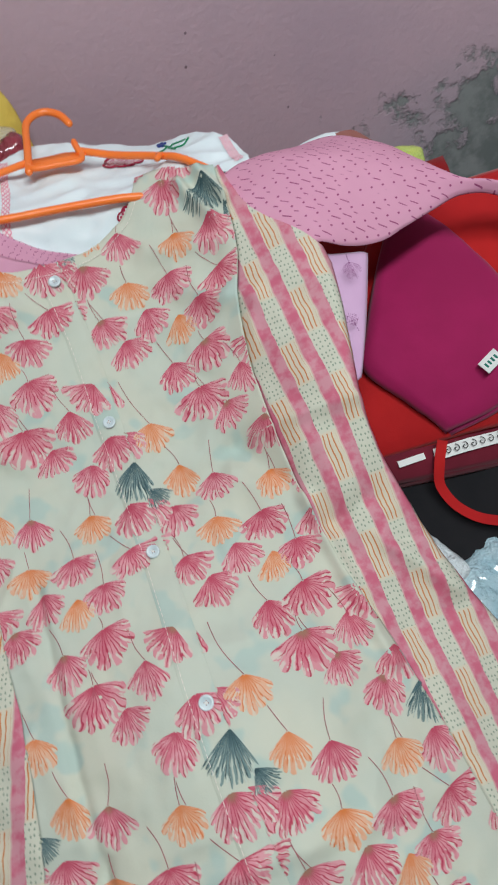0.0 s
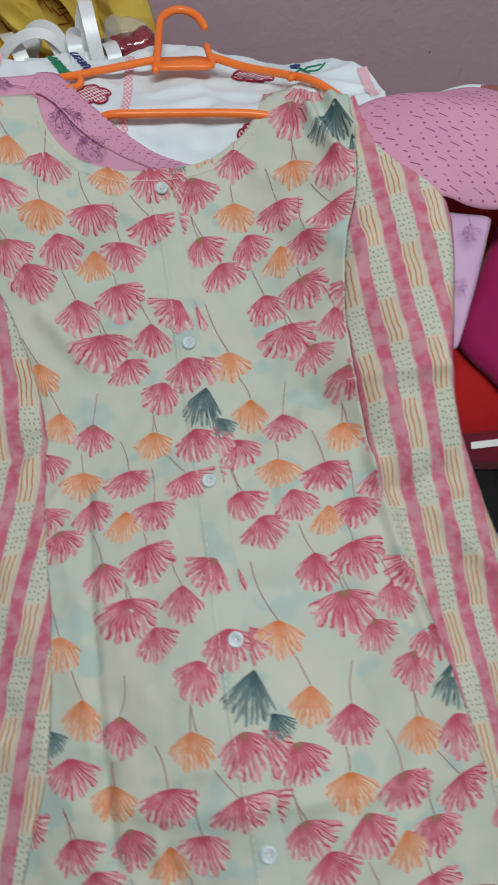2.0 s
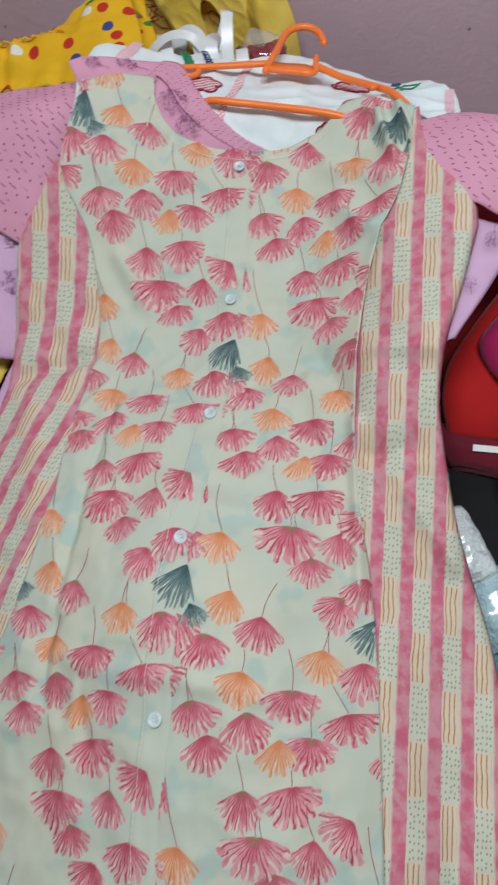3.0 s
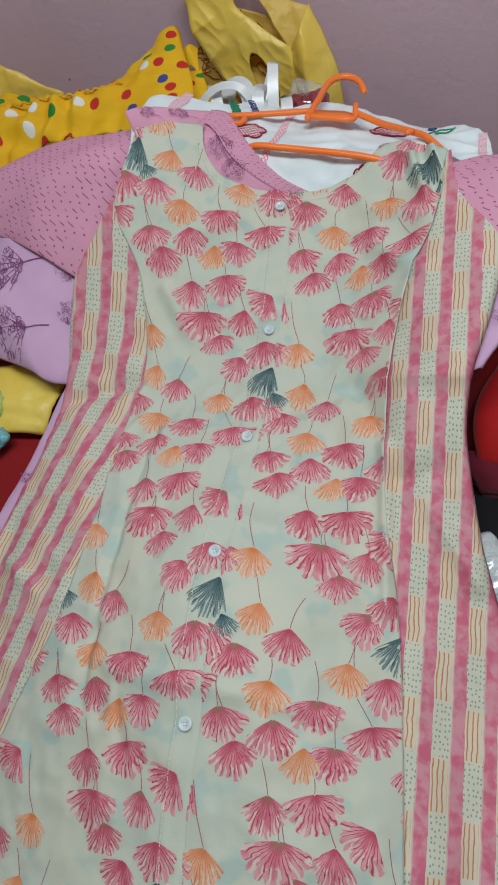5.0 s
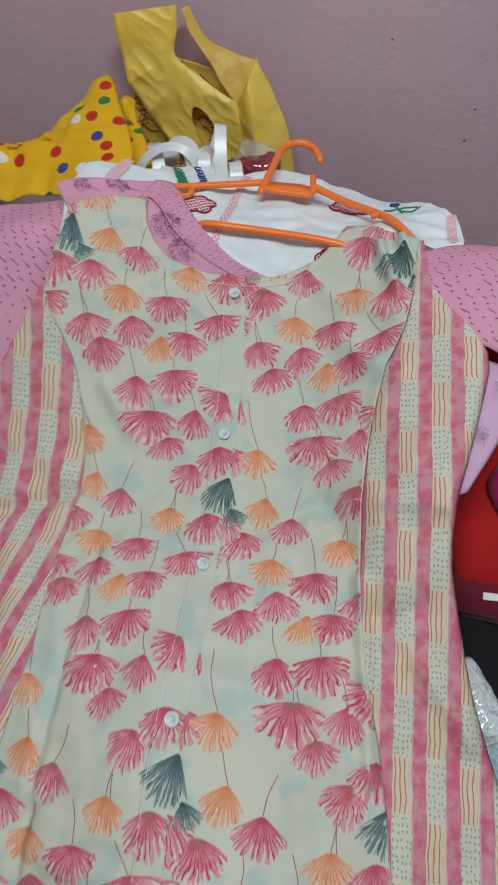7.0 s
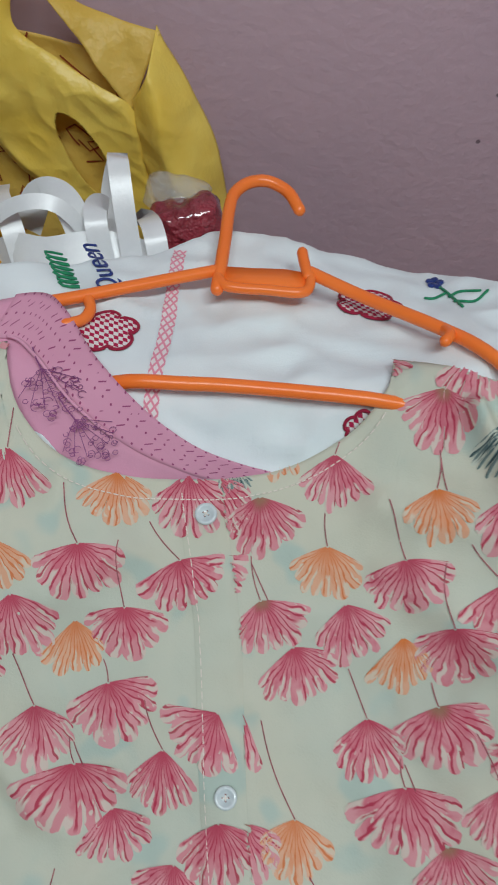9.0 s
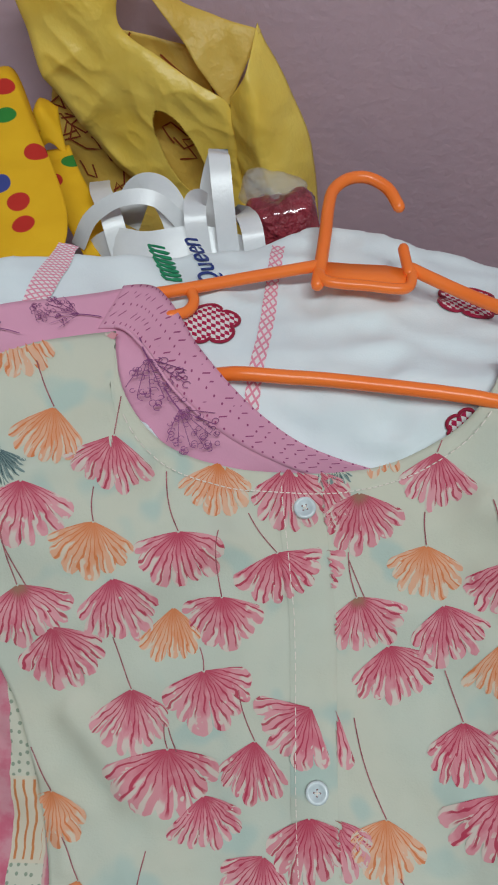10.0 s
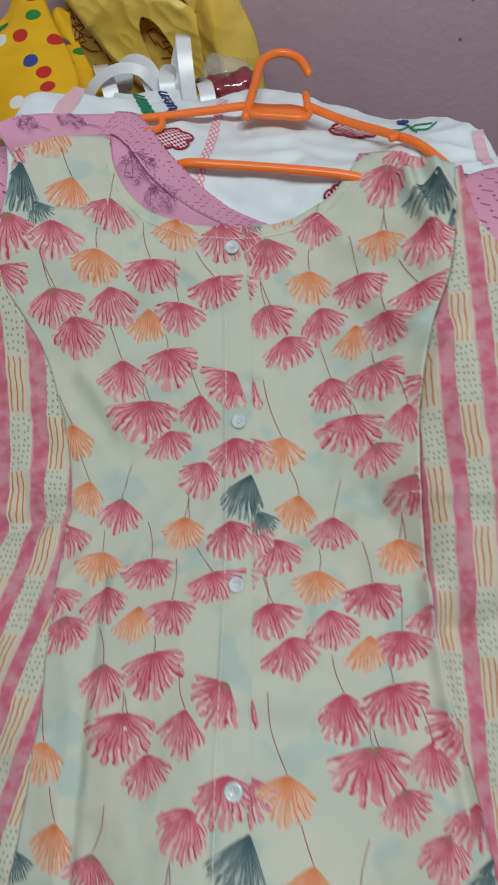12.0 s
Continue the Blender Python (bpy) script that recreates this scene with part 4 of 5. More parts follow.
def white_body():
    top = smooth_curve(WHITE_TOP, 110)
    rows, uvs = [], []
    for p in top:
        row, uv = [], []
        for j in range(64):
            b = j / 63
            low = 0.27 + 0.09 * min(1.0, max(0.0, (p[0] - 0.12) / 0.05))
            v = low + b * (p[1] - low)
            drop = 0.05 * max(0.0, (b - 0.93) / 0.07) ** 2.2
            row.append(white_at(p[0], v, -drop))
            uv.append((p[0], v))
        rows.append(row)
        uvs.append(uv)
    return part("body", grid_mesh(rows, uvs), WHITE, white, "crumpled white cotton", thick=0.0014)


white_cloth = white_body()


def tape(points, width):
    """A woven check tape sewn along places on the white cloth."""
    line = smooth_curve(points, 40)
    rows, uvs = [], []
    for i, p in enumerate(line):
        t = line[min(i + 1, 39)] - line[max(i - 1, 0)]
        n = np.array((t[1], -t[0])) / np.hypot(*t)
        rows.append([white_at(*(p + n * width * (k / 4 - 0.5)), 0.0012) for k in range(5)])
        uvs.append([(width * k / 4, i * 0.0035) for k in range(5)])
    part("gingham_tape", grid_mesh(rows, uvs), TAPE, white_cloth, "pink and white checked tape")


tape(((-0.043, 0.478), (-0.044, 0.44), (-0.045, 0.40), (-0.049, 0.35), (-0.052, 0.31)), 0.0085)
tape(((-0.164, 0.438), (-0.166, 0.42), (-0.169, 0.40), (-0.172, 0.37)), 0.012)
tape(((0.199, 0.422), (0.200, 0.405), (0.201, 0.39), (0.203, 0.37)), 0.010)


def applique(u, v, size, turn, squash):
    """A cloud-shaped houndstooth patch with a satin-stitched rim."""
    n, rim, rows = 60, [], []
    for i in range(n + 1):
        a = 2 * math.pi * i / n
        r = size * (0.72 + 0.28 * abs(math.cos(2.5 * a)) ** 0.7)
        x, y = r * math.cos(a), squash * r * math.sin(a)
        rim.append((u + x * math.cos(turn) - y * math.sin(turn), v + x * math.sin(turn) + y * math.cos(turn)))
    for t in (0.02, 0.35, 0.7, 1.0):
        rows.append([(u + (a - u) * t, v + (b - v) * t) for a, b in rim])
    bm = grid_mesh([[white_at(a, b, 0.0014) for a, b in r] for r in rows], rows)
    patch = part("applique_patch", bm, TOOTH, white_cloth, "maroon and white houndstooth flower patch")
    part("stitched_rim", tube([white_at(a, b, 0.0016) for a, b in rim], 0.0011, 6), MAROON_THREAD, patch)


applique(-0.078, 0.394, 0.0185, 0.5, 0.85)
applique(0.084, 0.432, 0.023, -0.2, 0.75)
applique(0.070, 0.334, 0.010, 0.2, 0.8)


def embroidered_flower(u, v):
    petals = bmesh.new()
    for k in range(5):
        a = 2 * math.pi * k / 5
        cu, cv = u + 0.0036 * math.cos(a), v + 0.0046 * math.sin(a)
        merge(petals, tube([white_at(cu + 0.0014 * math.cos(q), cv + 0.0018 * math.sin(q), 0.0014) for q in [6.28 * i / 8 for i in range(9)]], 0.0014, 6))
    part("embroidered_flower", petals, BLUE_THREAD, white_cloth, "blue embroidered flower")
    leaf = bmesh.new()
    for pts in (((0.002, -0.006), (0.008, -0.020), (0.011, -0.032)), ((0.006, -0.018), (0.016, -0.014), (0.026, -0.016)), ((0.008, -0.024), (0.020, -0.026), (0.030, -0.018)), ((0.004, -0.014), (-0.004, -0.018), (-0.010, -0.018))):
        merge(leaf, tube([white_at(u + a, v + b, 0.0013) for a, b in smooth_curve(pts, 9)], 0.0010, 6))
    part("embroidered_leaves", leaf, GREEN_THREAD, white_cloth, "green embroidered leaves")


embroidered_flower(0.134, 0.462)


def lettering(text, material, u, v, size, turn, label):
    """Embroidered writing, laid on the white cloth."""
    curve = bpy.data.curves.new("lettering", "FONT")
    curve.body, curve.size, curve.shear, curve.extrude = text, size, 0.35, 0.0006
    probe = new("lettering_probe", curve)
    mesh = bpy.data.meshes.new_from_object(probe.evaluated_get(bpy.context.evaluated_depsgraph_get()))
    bpy.data.objects.remove(probe)
    bm = bmesh.new()
    bm.from_mesh(mesh)
    bpy.data.meshes.remove(mesh)
    for p in bm.verts:
        x, y, z = p.co
        a, b = u + x * math.cos(turn) - y * math.sin(turn), v + x * math.sin(turn) + y * math.cos(turn)
        p.co = white_at(a, b, 0.0016 + z)
    part("embroidered_word", bm, material, white_cloth, label, smooth=False)


lettering("Queen", BLUE_THREAD, -0.0720, 0.426, 0.0185, radians(118), "blue embroidered word")
scribble = [(-0.104 + 0.006 * math.sin(k * 0.95) - 0.00032 * k, 0.428 + 0.00062 * k + 0.0016 * math.cos(k * 0.95)) for k in range(48)]
part("embroidered_scroll", tube([white_at(a, b, 0.0012) for a, b in scribble], 0.0009, 6), GREEN_THREAD, white_cloth, "green embroidered scroll")

# ---- the hanger ----
hanger = thing("coat_hanger", lay(0, 0.4, 0.02), "bright orange plastic coat hanger lying inside the neckline", "hanger")


def over_white(u, v, over):
    return lay(u, v, drape(u, v) + over)


def rod(name, knots, radius, n=26, squash=1.0):
    pts = [lay(*p) for p in smooth_curve(knots, n)]
    return part(name, tube(pts, radius, 12, squash), ORANGE, hanger)


def dz(u, v, over):
    return (u, v, drape(u, v) + over)


rod("arm", (dz(-0.175, 0.372, -0.010), dz(-0.135, 0.397, -0.004), dz(-0.10, 0.413, 0.0005), dz(-0.058, 0.430, 0.006), dz(-0.012, 0.447, 0.008)), 0.0040, squash=0.9)
rod("arm", (dz(0.044, 0.447, 0.010), dz(0.058, 0.438, 0.011), dz(0.080, 0.424, 0.010), dz(0.119, 0.394, 0.006), dz(0.140, 0.372, -0.002), dz(0.165, 0.340, -0.010)), 0.0042, squash=0.9)
rod("bar", (dz(-0.150, 0.357, -0.016), dz(-0.10, 0.356, -0.014), dz(-0.076, 0.356, -0.009), dz(-0.056, 0.355, 0.002), dz(-0.03, 0.354, 0.005), dz(0.0, 0.353, 0.006), dz(0.068, 0.346, 0.004), dz(0.110, 0.340, -0.008), dz(0.145, 0.335, -0.011)), 0.0042)
rod("hook", ((-0.0145, 0.430, 0.016), (-0.0125, 0.452, 0.010), (-0.0105, 0.478, 0.001), (-0.0092, 0.502, -0.007), (-0.006, 0.521, -0.013), (0.004, 0.533, -0.017), (0.018, 0.536, -0.020), (0.032, 0.528, -0.022), (0.040, 0.513, -0.023)), 0.0043, 40)


def bridge():
    """The flat web between the arms under the hook, with a raised lower rail."""
    web = [[lay(u, v, drape(u, v) + 0.0095 + k) for u, v in ((-0.012, 0.449 - 0.018 * t), (0.008, 0.448 - 0.018 * t), (0.028, 0.447 - 0.018 * t), (0.044, 0.446 - 0.016 * t))] for t, k in ((0, 0), (0.5, -0.0005), (1, 0))]
    part("bridge", grid_mesh(web), ORANGE, hanger, thick=0.003)
    rod("rail", (dz(-0.014, 0.440, 0.008), dz(-0.010, 0.432, 0.0085), dz(0.0, 0.4295, 0.0085), dz(0.018, 0.428, 0.0085), dz(0.036, 0.426, 0.009), dz(0.043, 0.431, 0.009), dz(0.045, 0.444, 0.010)), 0.0034, 30)


bridge()
rod("strap_nub", (dz(0.043, 0.442, 0.010), dz(0.041, 0.455, 0.012), dz(0.040, 0.463, 0.014)), 0.0036, 8)
rod("strap_nub", (dz(-0.091, 0.416, 0.001), dz(-0.087, 0.406, 0.002), dz(-0.090, 0.397, 0.001), dz(-0.099, 0.392, 0.0)), 0.0034, 12)
rod("strap_nub", (dz(0.121, 0.392, 0.006), dz(0.122, 0.385, 0.008), dz(0.118, 0.379, 0.008)), 0.0034, 8)

# ---- the yellow spotted frock ----
frock = thing("spotted_frock", lay(-0.4, 0.5, -0.05), "yellow cotton frock with coloured spots, gathered on the heap", "frock")


def frock_body():
    lines = (((-0.66, 0.35, -0.03), (-0.665, 0.46, -0.005), (-0.66, 0.59, -0.06)), ((-0.50, 0.385, -0.03), (-0.505, 0.47, 0.0), (-0.495, 0.545, -0.03)), ((-0.42, 0.425, -0.02), (-0.425, 0.485, 0.002), (-0.42, 0.533, -0.03)),
             ((-0.35, 0.435, -0.012), (-0.352, 0.495, 0.004), (-0.352, 0.552, -0.025)), ((-0.295, 0.44, -0.010), (-0.300, 0.515, 0.0), (-0.312, 0.585, -0.02)), ((-0.245, 0.420, 0.008), (-0.252, 0.54, 0.004), (-0.272, 0.655, -0.008)),
             ((-0.200, 0.415, 0.012), (-0.190, 0.490, 0.004), (-0.234, 0.590, -0.010)))
    nu, nv = 110, 46
    grid = [smooth_curve([smooth_curve(line, nv)[j] for line in lines], nu) for j in range(nv)]
    rows, uvs = [], []
    for i in range(nu):
        row, uv = [], []
        for j in range(nv):
            u, v, h = grid[j][i]
            left = min(1.0, max(0.0, (-0.27 - u) / 0.10))
            gather = left * 0.013 * math.sin(u * 150 + 6 * noise.noise(Vector((u * 9, v * 9, 1.0)))) * (0.4 + 0.6 * noise.noise(Vector((u * 20, v * 30, 4.0))))
            pleat = (0.35 + left) * 0.009 * noise.noise(Vector((u * 16, v * 48, 8.0)))
            edge = 0.012 * (max(0.0, 1 - (nv - 1 - j) / 4) ** 2)
            row.append(lay(u, v, h + gather + pleat + wrinkle(u, v, 7.0, 0.003, 0.001, 18.0) - edge))
            uv.append((u, v))
        rows.append(row)
        uvs.append(uv)
    part("skirt", grid_mesh(rows, uvs), POLKA, frock, thick=0.0014)
    seam = [lay(*(grid[26][i] + np.array((0, 0, 0.004 + 0.003 * math.sin(i * 1.7))))) for i in range(2, 70)]
    part("elastic_seam", tube(seam, 0.0018, 6), cloth("yellow_elastic", (0.80, 0.46, 0.02), (0.70, 0.36, 0.01)), frock, "gathered elastic seam")


frock_body()
tie = loft((((-0.222, 0.600, -0.050), (-0.205, 0.565, -0.042), (-0.184, 0.53, -0.040), (-0.168, 0.495, -0.045)), ((-0.245, 0.590, -0.045), (-0.228, 0.56, -0.035), (-0.21, 0.52, -0.03), (-0.19, 0.485, -0.04))), 24, 10, 5.0, 0.004, 0.002, 25.0)
part("tie_end", tie, POLKA, frock, thick=0.0014)
knot = loft((((-0.262, 0.625, -0.06), (-0.25, 0.64, -0.04), (-0.232, 0.63, -0.04)), ((-0.255, 0.605, -0.04), (-0.24, 0.615, -0.025), (-0.225, 0.605, -0.04)), ((-0.25, 0.59, -0.05), (-0.235, 0.595, -0.04), (-0.222, 0.588, -0.05))), 14, 12, 2.0, 0.003, 0.001, 30.0)
part("bow_loop", knot, POLKA, frock, thick=0.0014)

# ---- the yellow carrier bag against the wall ----
bag = thing("carrier_bag", (-0.15, 0.64, 0.0), "crumpled yellow plastic bag with brown print against the wall", "bag")


def hole(line1, line2, nu, nv):
    a, b = smooth_curve(line1, nu), smooth_curve(line2, nu)

    def inside(i, j):
        t = (j + 0.5) / (nv - 1)
        x, _, z = a[i] * (1 - t) + b[i] * t
        dx, dz_ = x + 0.142, z - 0.476
        p, q = dx * 0.93 + dz_ * 0.36, -dx * 0.36 + dz_ * 0.93
        return (p / 0.0155) ** 2 + (q / 0.044) ** 2 < 1
    return inside


band1 = ((-0.256, 0.645, 0.634), (-0.254, 0.642, 0.595), (-0.250, 0.638, 0.552), (-0.229, 0.636, 0.510), (-0.207, 0.635, 0.470), (-0.176, 0.634, 0.438), (-0.146, 0.634, 0.422), (-0.115, 0.632, 0.37), (-0.10, 0.63, 0.25), (-0.10, 0.63, 0.02))
band2 = ((-0.172, 0.655, 0.638), (-0.173, 0.650, 0.612), (-0.178, 0.645, 0.582), (-0.150, 0.640, 0.556), (-0.120, 0.637, 0.536), (-0.096, 0.635, 0.518), (-0.092, 0.632, 0.48), (-0.085, 0.630, 0.40), (-0.06, 0.63, 0.25), (-0.06, 0.63, 0.02))
part("front_sheet", loft((band1, band2), 260, 130, 1.0, 0.0045, 0.003, 16.0, 0.004, True, hole(band1, band2, 260, 130)), BAG, bag, "translucent yellow front with a torn handle hole", thick=0.0008)
part("side_sheet", loft((((-0.097, 0.638, 0.520), (-0.096, 0.632, 0.47), (-0.088, 0.630, 0.40), (-0.085, 0.625, 0.20), (-0.085, 0.63, 0.02)),
                         ((-0.078, 0.625, 0.548), (-0.066, 0.612, 0.49), (-0.055, 0.608, 0.40), (-0.055, 0.618, 0.20), (-0.055, 0.63, 0.02)),
                         ((-0.069, 0.655, 0.571), (-0.043, 0.648, 0.518), (-0.024, 0.645, 0.44), (-0.022, 0.64, 0.20), (-0.03, 0.64, 0.02))), 90, 50, 4.0, 0.0045, 0.003, 18.0, 0.004, True), BAG, bag, "folded yellow side", thick=0.0008)
# the flap's darker inner face is coloured in, not left to the lamp
part("inner_flap", loft((((-0.166, 0.66, 0.632), (-0.156, 0.655, 0.606), (-0.133, 0.648, 0.574), (-0.097, 0.632, 0.515)), ((-0.158, 0.668, 0.634), (-0.136, 0.668, 0.594), (-0.098, 0.665, 0.576), (-0.066, 0.66, 0.568))), 40, 20, 6.0, 0.004, 0.002, 20.0, 0.0, True), BAG_BACK, bag, "inner flap, its shade put into the amber colour", thick=0.0008)
back_lines = (((-0.235, 0.672, 0.570), (-0.262, 0.665, 0.505), (-0.256, 0.655, 0.44), (-0.25, 0.640, 0.25), (-0.24, 0.645, 0.02)), ((-0.20, 0.668, 0.575), (-0.20, 0.660, 0.50), (-0.19, 0.652, 0.42), (-0.19, 0.63, 0.25), (-0.19, 0.64, 0.02)), ((-0.12, 0.672, 0.55), (-0.105, 0.662, 0.48), (-0.095, 0.655, 0.40), (-0.10, 0.64, 0.25), (-0.10, 0.645, 0.02)))
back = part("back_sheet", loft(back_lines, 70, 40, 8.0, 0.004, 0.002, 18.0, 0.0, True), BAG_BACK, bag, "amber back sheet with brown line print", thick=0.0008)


def bag_print():
    rng = random.Random(4)
    lines = [smooth_curve(c, 70) for c in back_lines]

    def on(i, t):
        k = min(max(i, 0.0), 68.999)
        a = int(k)
        col = smooth_curve([line[a] * (1 - k + a) + line[a + 1] * (k - a) for line in lines], 40)
        q = min(max(t, 0.0), 0.999) * 39
        b = int(q)
        p = col[b] * (1 - q + b) + col[min(b + 1, 39)] * (q - b)
        return Vector((p[0], p[1] - crumple(p[0], p[2], 8.0, 0.0088) - 0.0022, p[2]))
    for _ in range(44):
        i, t, a = rng.uniform(1, 36), rng.uniform(0.03, 0.97), rng.choice((0.3, 1.9, 3.4, 5.0))
        pts = [on(i, t)]
        for _k in range(rng.randint(3, 5)):
            length, a = rng.uniform(2.0, 6.0), a + rng.choice((1.57, -1.57, 1.0, -1.0)) + rng.uniform(-0.2, 0.2)
            for s in (0.5, 1.0):
                pts.append(on(i + s * length * math.cos(a), t + s * length * 0.03 * math.sin(a)))
            i, t = i + length * math.cos(a), t + length * 0.03 * math.sin(a)
        part("printed_line", strip(pts, 0.0016, Vector((0, -1, 0))), BAG_INK, back)


bag_print()

spare_bag = thing("carrier_bag", (-0.6, 0.6, 0.0), "folded yellow plastic carrier bag lying behind the frock", "bag")
part("sheet", loft((((-0.72, 0.60, 0.02), (-0.72, 0.60, 0.30), (-0.72, 0.61, 0.53)), ((-0.60, 0.575, 0.02), (-0.60, 0.575, 0.30), (-0.605, 0.605, 0.545)), ((-0.50, 0.60, 0.02), (-0.50, 0.60, 0.30), (-0.495, 0.62, 0.478))), 40, 50, 3.0, 0.010, 0.004, 14.0, 0.0, True), BAG, spare_bag, thick=0.0008)

# ---- ribbons, packets and folded cloths round the heap ----
SATIN_GROUP = "satin ribbons behind the shirt"


def ribbon(path, width, label="curled strip of shiny white satin ribbon"):
    pts = [lay(*p) for p in smooth_curve(path, 30)]
    ob = thing("satin_ribbon", pts[0], label, "ribbon", SATIN_GROUP)
    up = LAY.to_3x3() @ Vector((0.25, -0.35, 0.9))
    part("strip", strip(pts, width, up), SATIN, ob)


ribbon(((-0.080, 0.480, -0.035), (-0.083, 0.512, -0.010), (-0.086, 0.540, 0.002), (-0.090, 0.552, -0.012), (-0.098, 0.535, -0.03), (-0.10, 0.50, -0.05)), 0.015, "upright loop of shiny white satin ribbon")
ribbon(((-0.100, 0.478, -0.035), (-0.104, 0.505, -0.015), (-0.104, 0.522, -0.020), (-0.098, 0.530, -0.045)), 0.016, "short bent strip of white satin ribbon")
ribbon(((-0.196, 0.494, -0.034), (-0.180, 0.505, -0.014), (-0.155, 0.513, -0.004), (-0.130, 0.514, -0.010), (-0.108, 0.500, -0.035)), 0.011)
ribbon(((-0.190, 0.560, -0.045), (-0.180, 0.535, -0.025), (-0.168, 0.510, -0.02), (-0.160, 0.480, -0.04)), 0.016)
ribbon(((-0.165, 0.520, -0.045), (-0.150, 0.535, -0.025), (-0.132, 0.530, -0.022), (-0.118, 0.505, -0.03), (-0.11, 0.47, -0.04)), 0.022)
ribbon(((-0.060, 0.475, -0.04), (-0.064, 0.500, -0.025), (-0.072, 0.520, -0.035), (-0.08, 0.53, -0.06)), 0.016)
ribbon(((-0.185, 0.49, -0.045), (-0.165, 0.49, -0.03), (-0.14, 0.485, -0.028), (-0.10, 0.49, -0.03), (-0.06, 0.485, -0.045)), 0.028)


def packet(name, u, v, h, a, b, c, turn, material, label, category, seed, part_name="wrapper"):
    """A soft pillow-shaped packet with pinched ends and crumpled film."""
    ob = thing(name, lay(u, v, h - c), label, category)
    n, m = 28, 20
    rows = []
    for i in range(n + 1):
        s = -1 + 2 * i / n
        row = []
        for j in range(m + 1):
            q = 2 * math.pi * j / m
            w = (1 - abs(s) ** 3.2) ** 0.6 if abs(s) < 1 else 0.0
            x, y = a * s, b * math.cos(q) * (0.72 + 0.28 * w)
            z = c * math.sin(q) * w
            k = 0.18 * noise.noise(Vector((x * 45 + seed, y * 45, z * 45))) + 0.10 * noise.noise(Vector((x * 120 + seed, y * 120, z * 120)))
            x, y, z = x * (1 + 0.3 * k), y * (1 + 0.6 * k), z * (1 + 2 * k) + c * 0.3 * k
            row.append(lay(u + x * math.cos(turn) - y * math.sin(turn), v + x * math.sin(turn) + y * math.cos(turn), h + z))
        rows.append(row)
    part(part_name, grid_mesh(rows), material, ob)
    return ob


RED_FILM = packet_film("red_film", (0.32, 0.03, 0.05), (0.20, 0.02, 0.03))
BLUE_FILM = packet_film("pale_blue_film", (0.50, 0.66, 0.72), (0.34, 0.54, 0.62))
TEAL_FILM = packet_film("teal_film", (0.10, 0.38, 0.46), (0.18, 0.48, 0.55))
CLEAR_FILM = packet_film("white_film", (0.72, 0.78, 0.80), (0.58, 0.66, 0.70))
GREEN_FILM = packet_film("lime_film", (0.55, 0.62, 0.12), (0.40, 0.52, 0.14))
PINK_FILM = packet_film("pink_film", (0.62, 0.16, 0.22), (0.50, 0.10, 0.16))
packet("wrapped_packet", -0.048, 0.535, -0.070, 0.030, 0.022, 0.022, 0.2, RED_FILM, "red bundle wrapped in clear crinkled plastic", "packet", 1.0)
packet("clear_bag", -0.055, 0.560, -0.065, 0.026, 0.014, 0.016, -0.2, packet_film("clear_film", (0.80, 0.82, 0.84), (0.70, 0.74, 0.76), 0.30), "small crumpled clear plastic bag", "plastic bag", 6.0)
packet("wrapped_packet", 0.315, -0.130, -0.135, 0.060, 0.045, 0.020, 0.5, BLUE_FILM, "pale blue garment folded in clear plastic", "packet", 2.0)
packet("wrapped_packet", 0.345, -0.225, -0.140, 0.075, 0.048, 0.022, 0.2, TEAL_FILM, "teal garment folded in clear plastic", "packet", 3.0)
packet("wrapped_packet", 0.262, -0.078, -0.120, 0.042, 0.022, 0.015, -1.0, CLEAR_FILM, "white garment folded in clear plastic", "packet", 4.0)
packet("wrapped_packet", 0.375, -0.105, -0.118, 0.040, 0.022, 0.016, 0.9, PINK_FILM, "pink garment folded in clear plastic", "packet", 5.0)
packet("wrapped_packet", 0.392, 0.345, -0.035, 0.020, 0.013, 0.010, -0.3, GREEN_FILM, "lime green packet in clear crinkled plastic", "packet", 7.0)
packet("wrapped_packet", -0.398, 0.018, -0.055, 0.045, 0.030, 0.016, 0.7, GREEN_FILM, "lime green packet in shiny clear plastic", "packet", 8.0)
packet("wrapped_packet", -0.362, -0.022, -0.060, 0.022, 0.013, 0.010, 0.9, TEAL_FILM, "small teal packet in clear plastic", "packet", 9.0)
packet("wrapped_packet", -0.425, -0.020, -0.058, 0.028, 0.018, 0.013, 0.3, PINK_FILM, "pink packet in shiny clear plastic", "packet", 10.0)

low_bag = thing("carrier_bag", lay(-0.36, 0.03, -0.08), "flat yellow plastic bag under the lilac cuff", "bag")
part("sheet", loft((((-0.47, 0.075, -0.062), (-0.38, 0.085, -0.052), (-0.285, 0.09, -0.06)), ((-0.47, 0.03, -0.060), (-0.38, 0.035, -0.045), (-0.290, 0.04, -0.055)), ((-0.47, -0.03, -0.070), (-0.38, -0.01, -0.062), (-0.298, 0.0, -0.066))), 36, 24, 9.0, 0.006, 0.003, 26.0, 0.004), BAG, low_bag, thick=0.0008)


def folded(name, lines, material, label, category, seed, layers=2, step=0.007, big=0.005, n=(50, 40), roll=0.008):
    """A folded garment: stacked layers with rolled edges, each a part."""
    base = lay(*lines[0][0])
    ob = thing(name, base, label, category)
    for k in range(layers):
        shift = [[(u + 0.005 * k, v - 0.003 * k, h - step * k) for u, v, h in line] for line in lines]
        part("layer", loft(shift, n[0], n[1], seed + k, big, 0.0012, 11.0, roll), material, ob, thick=0.0016)
    return ob


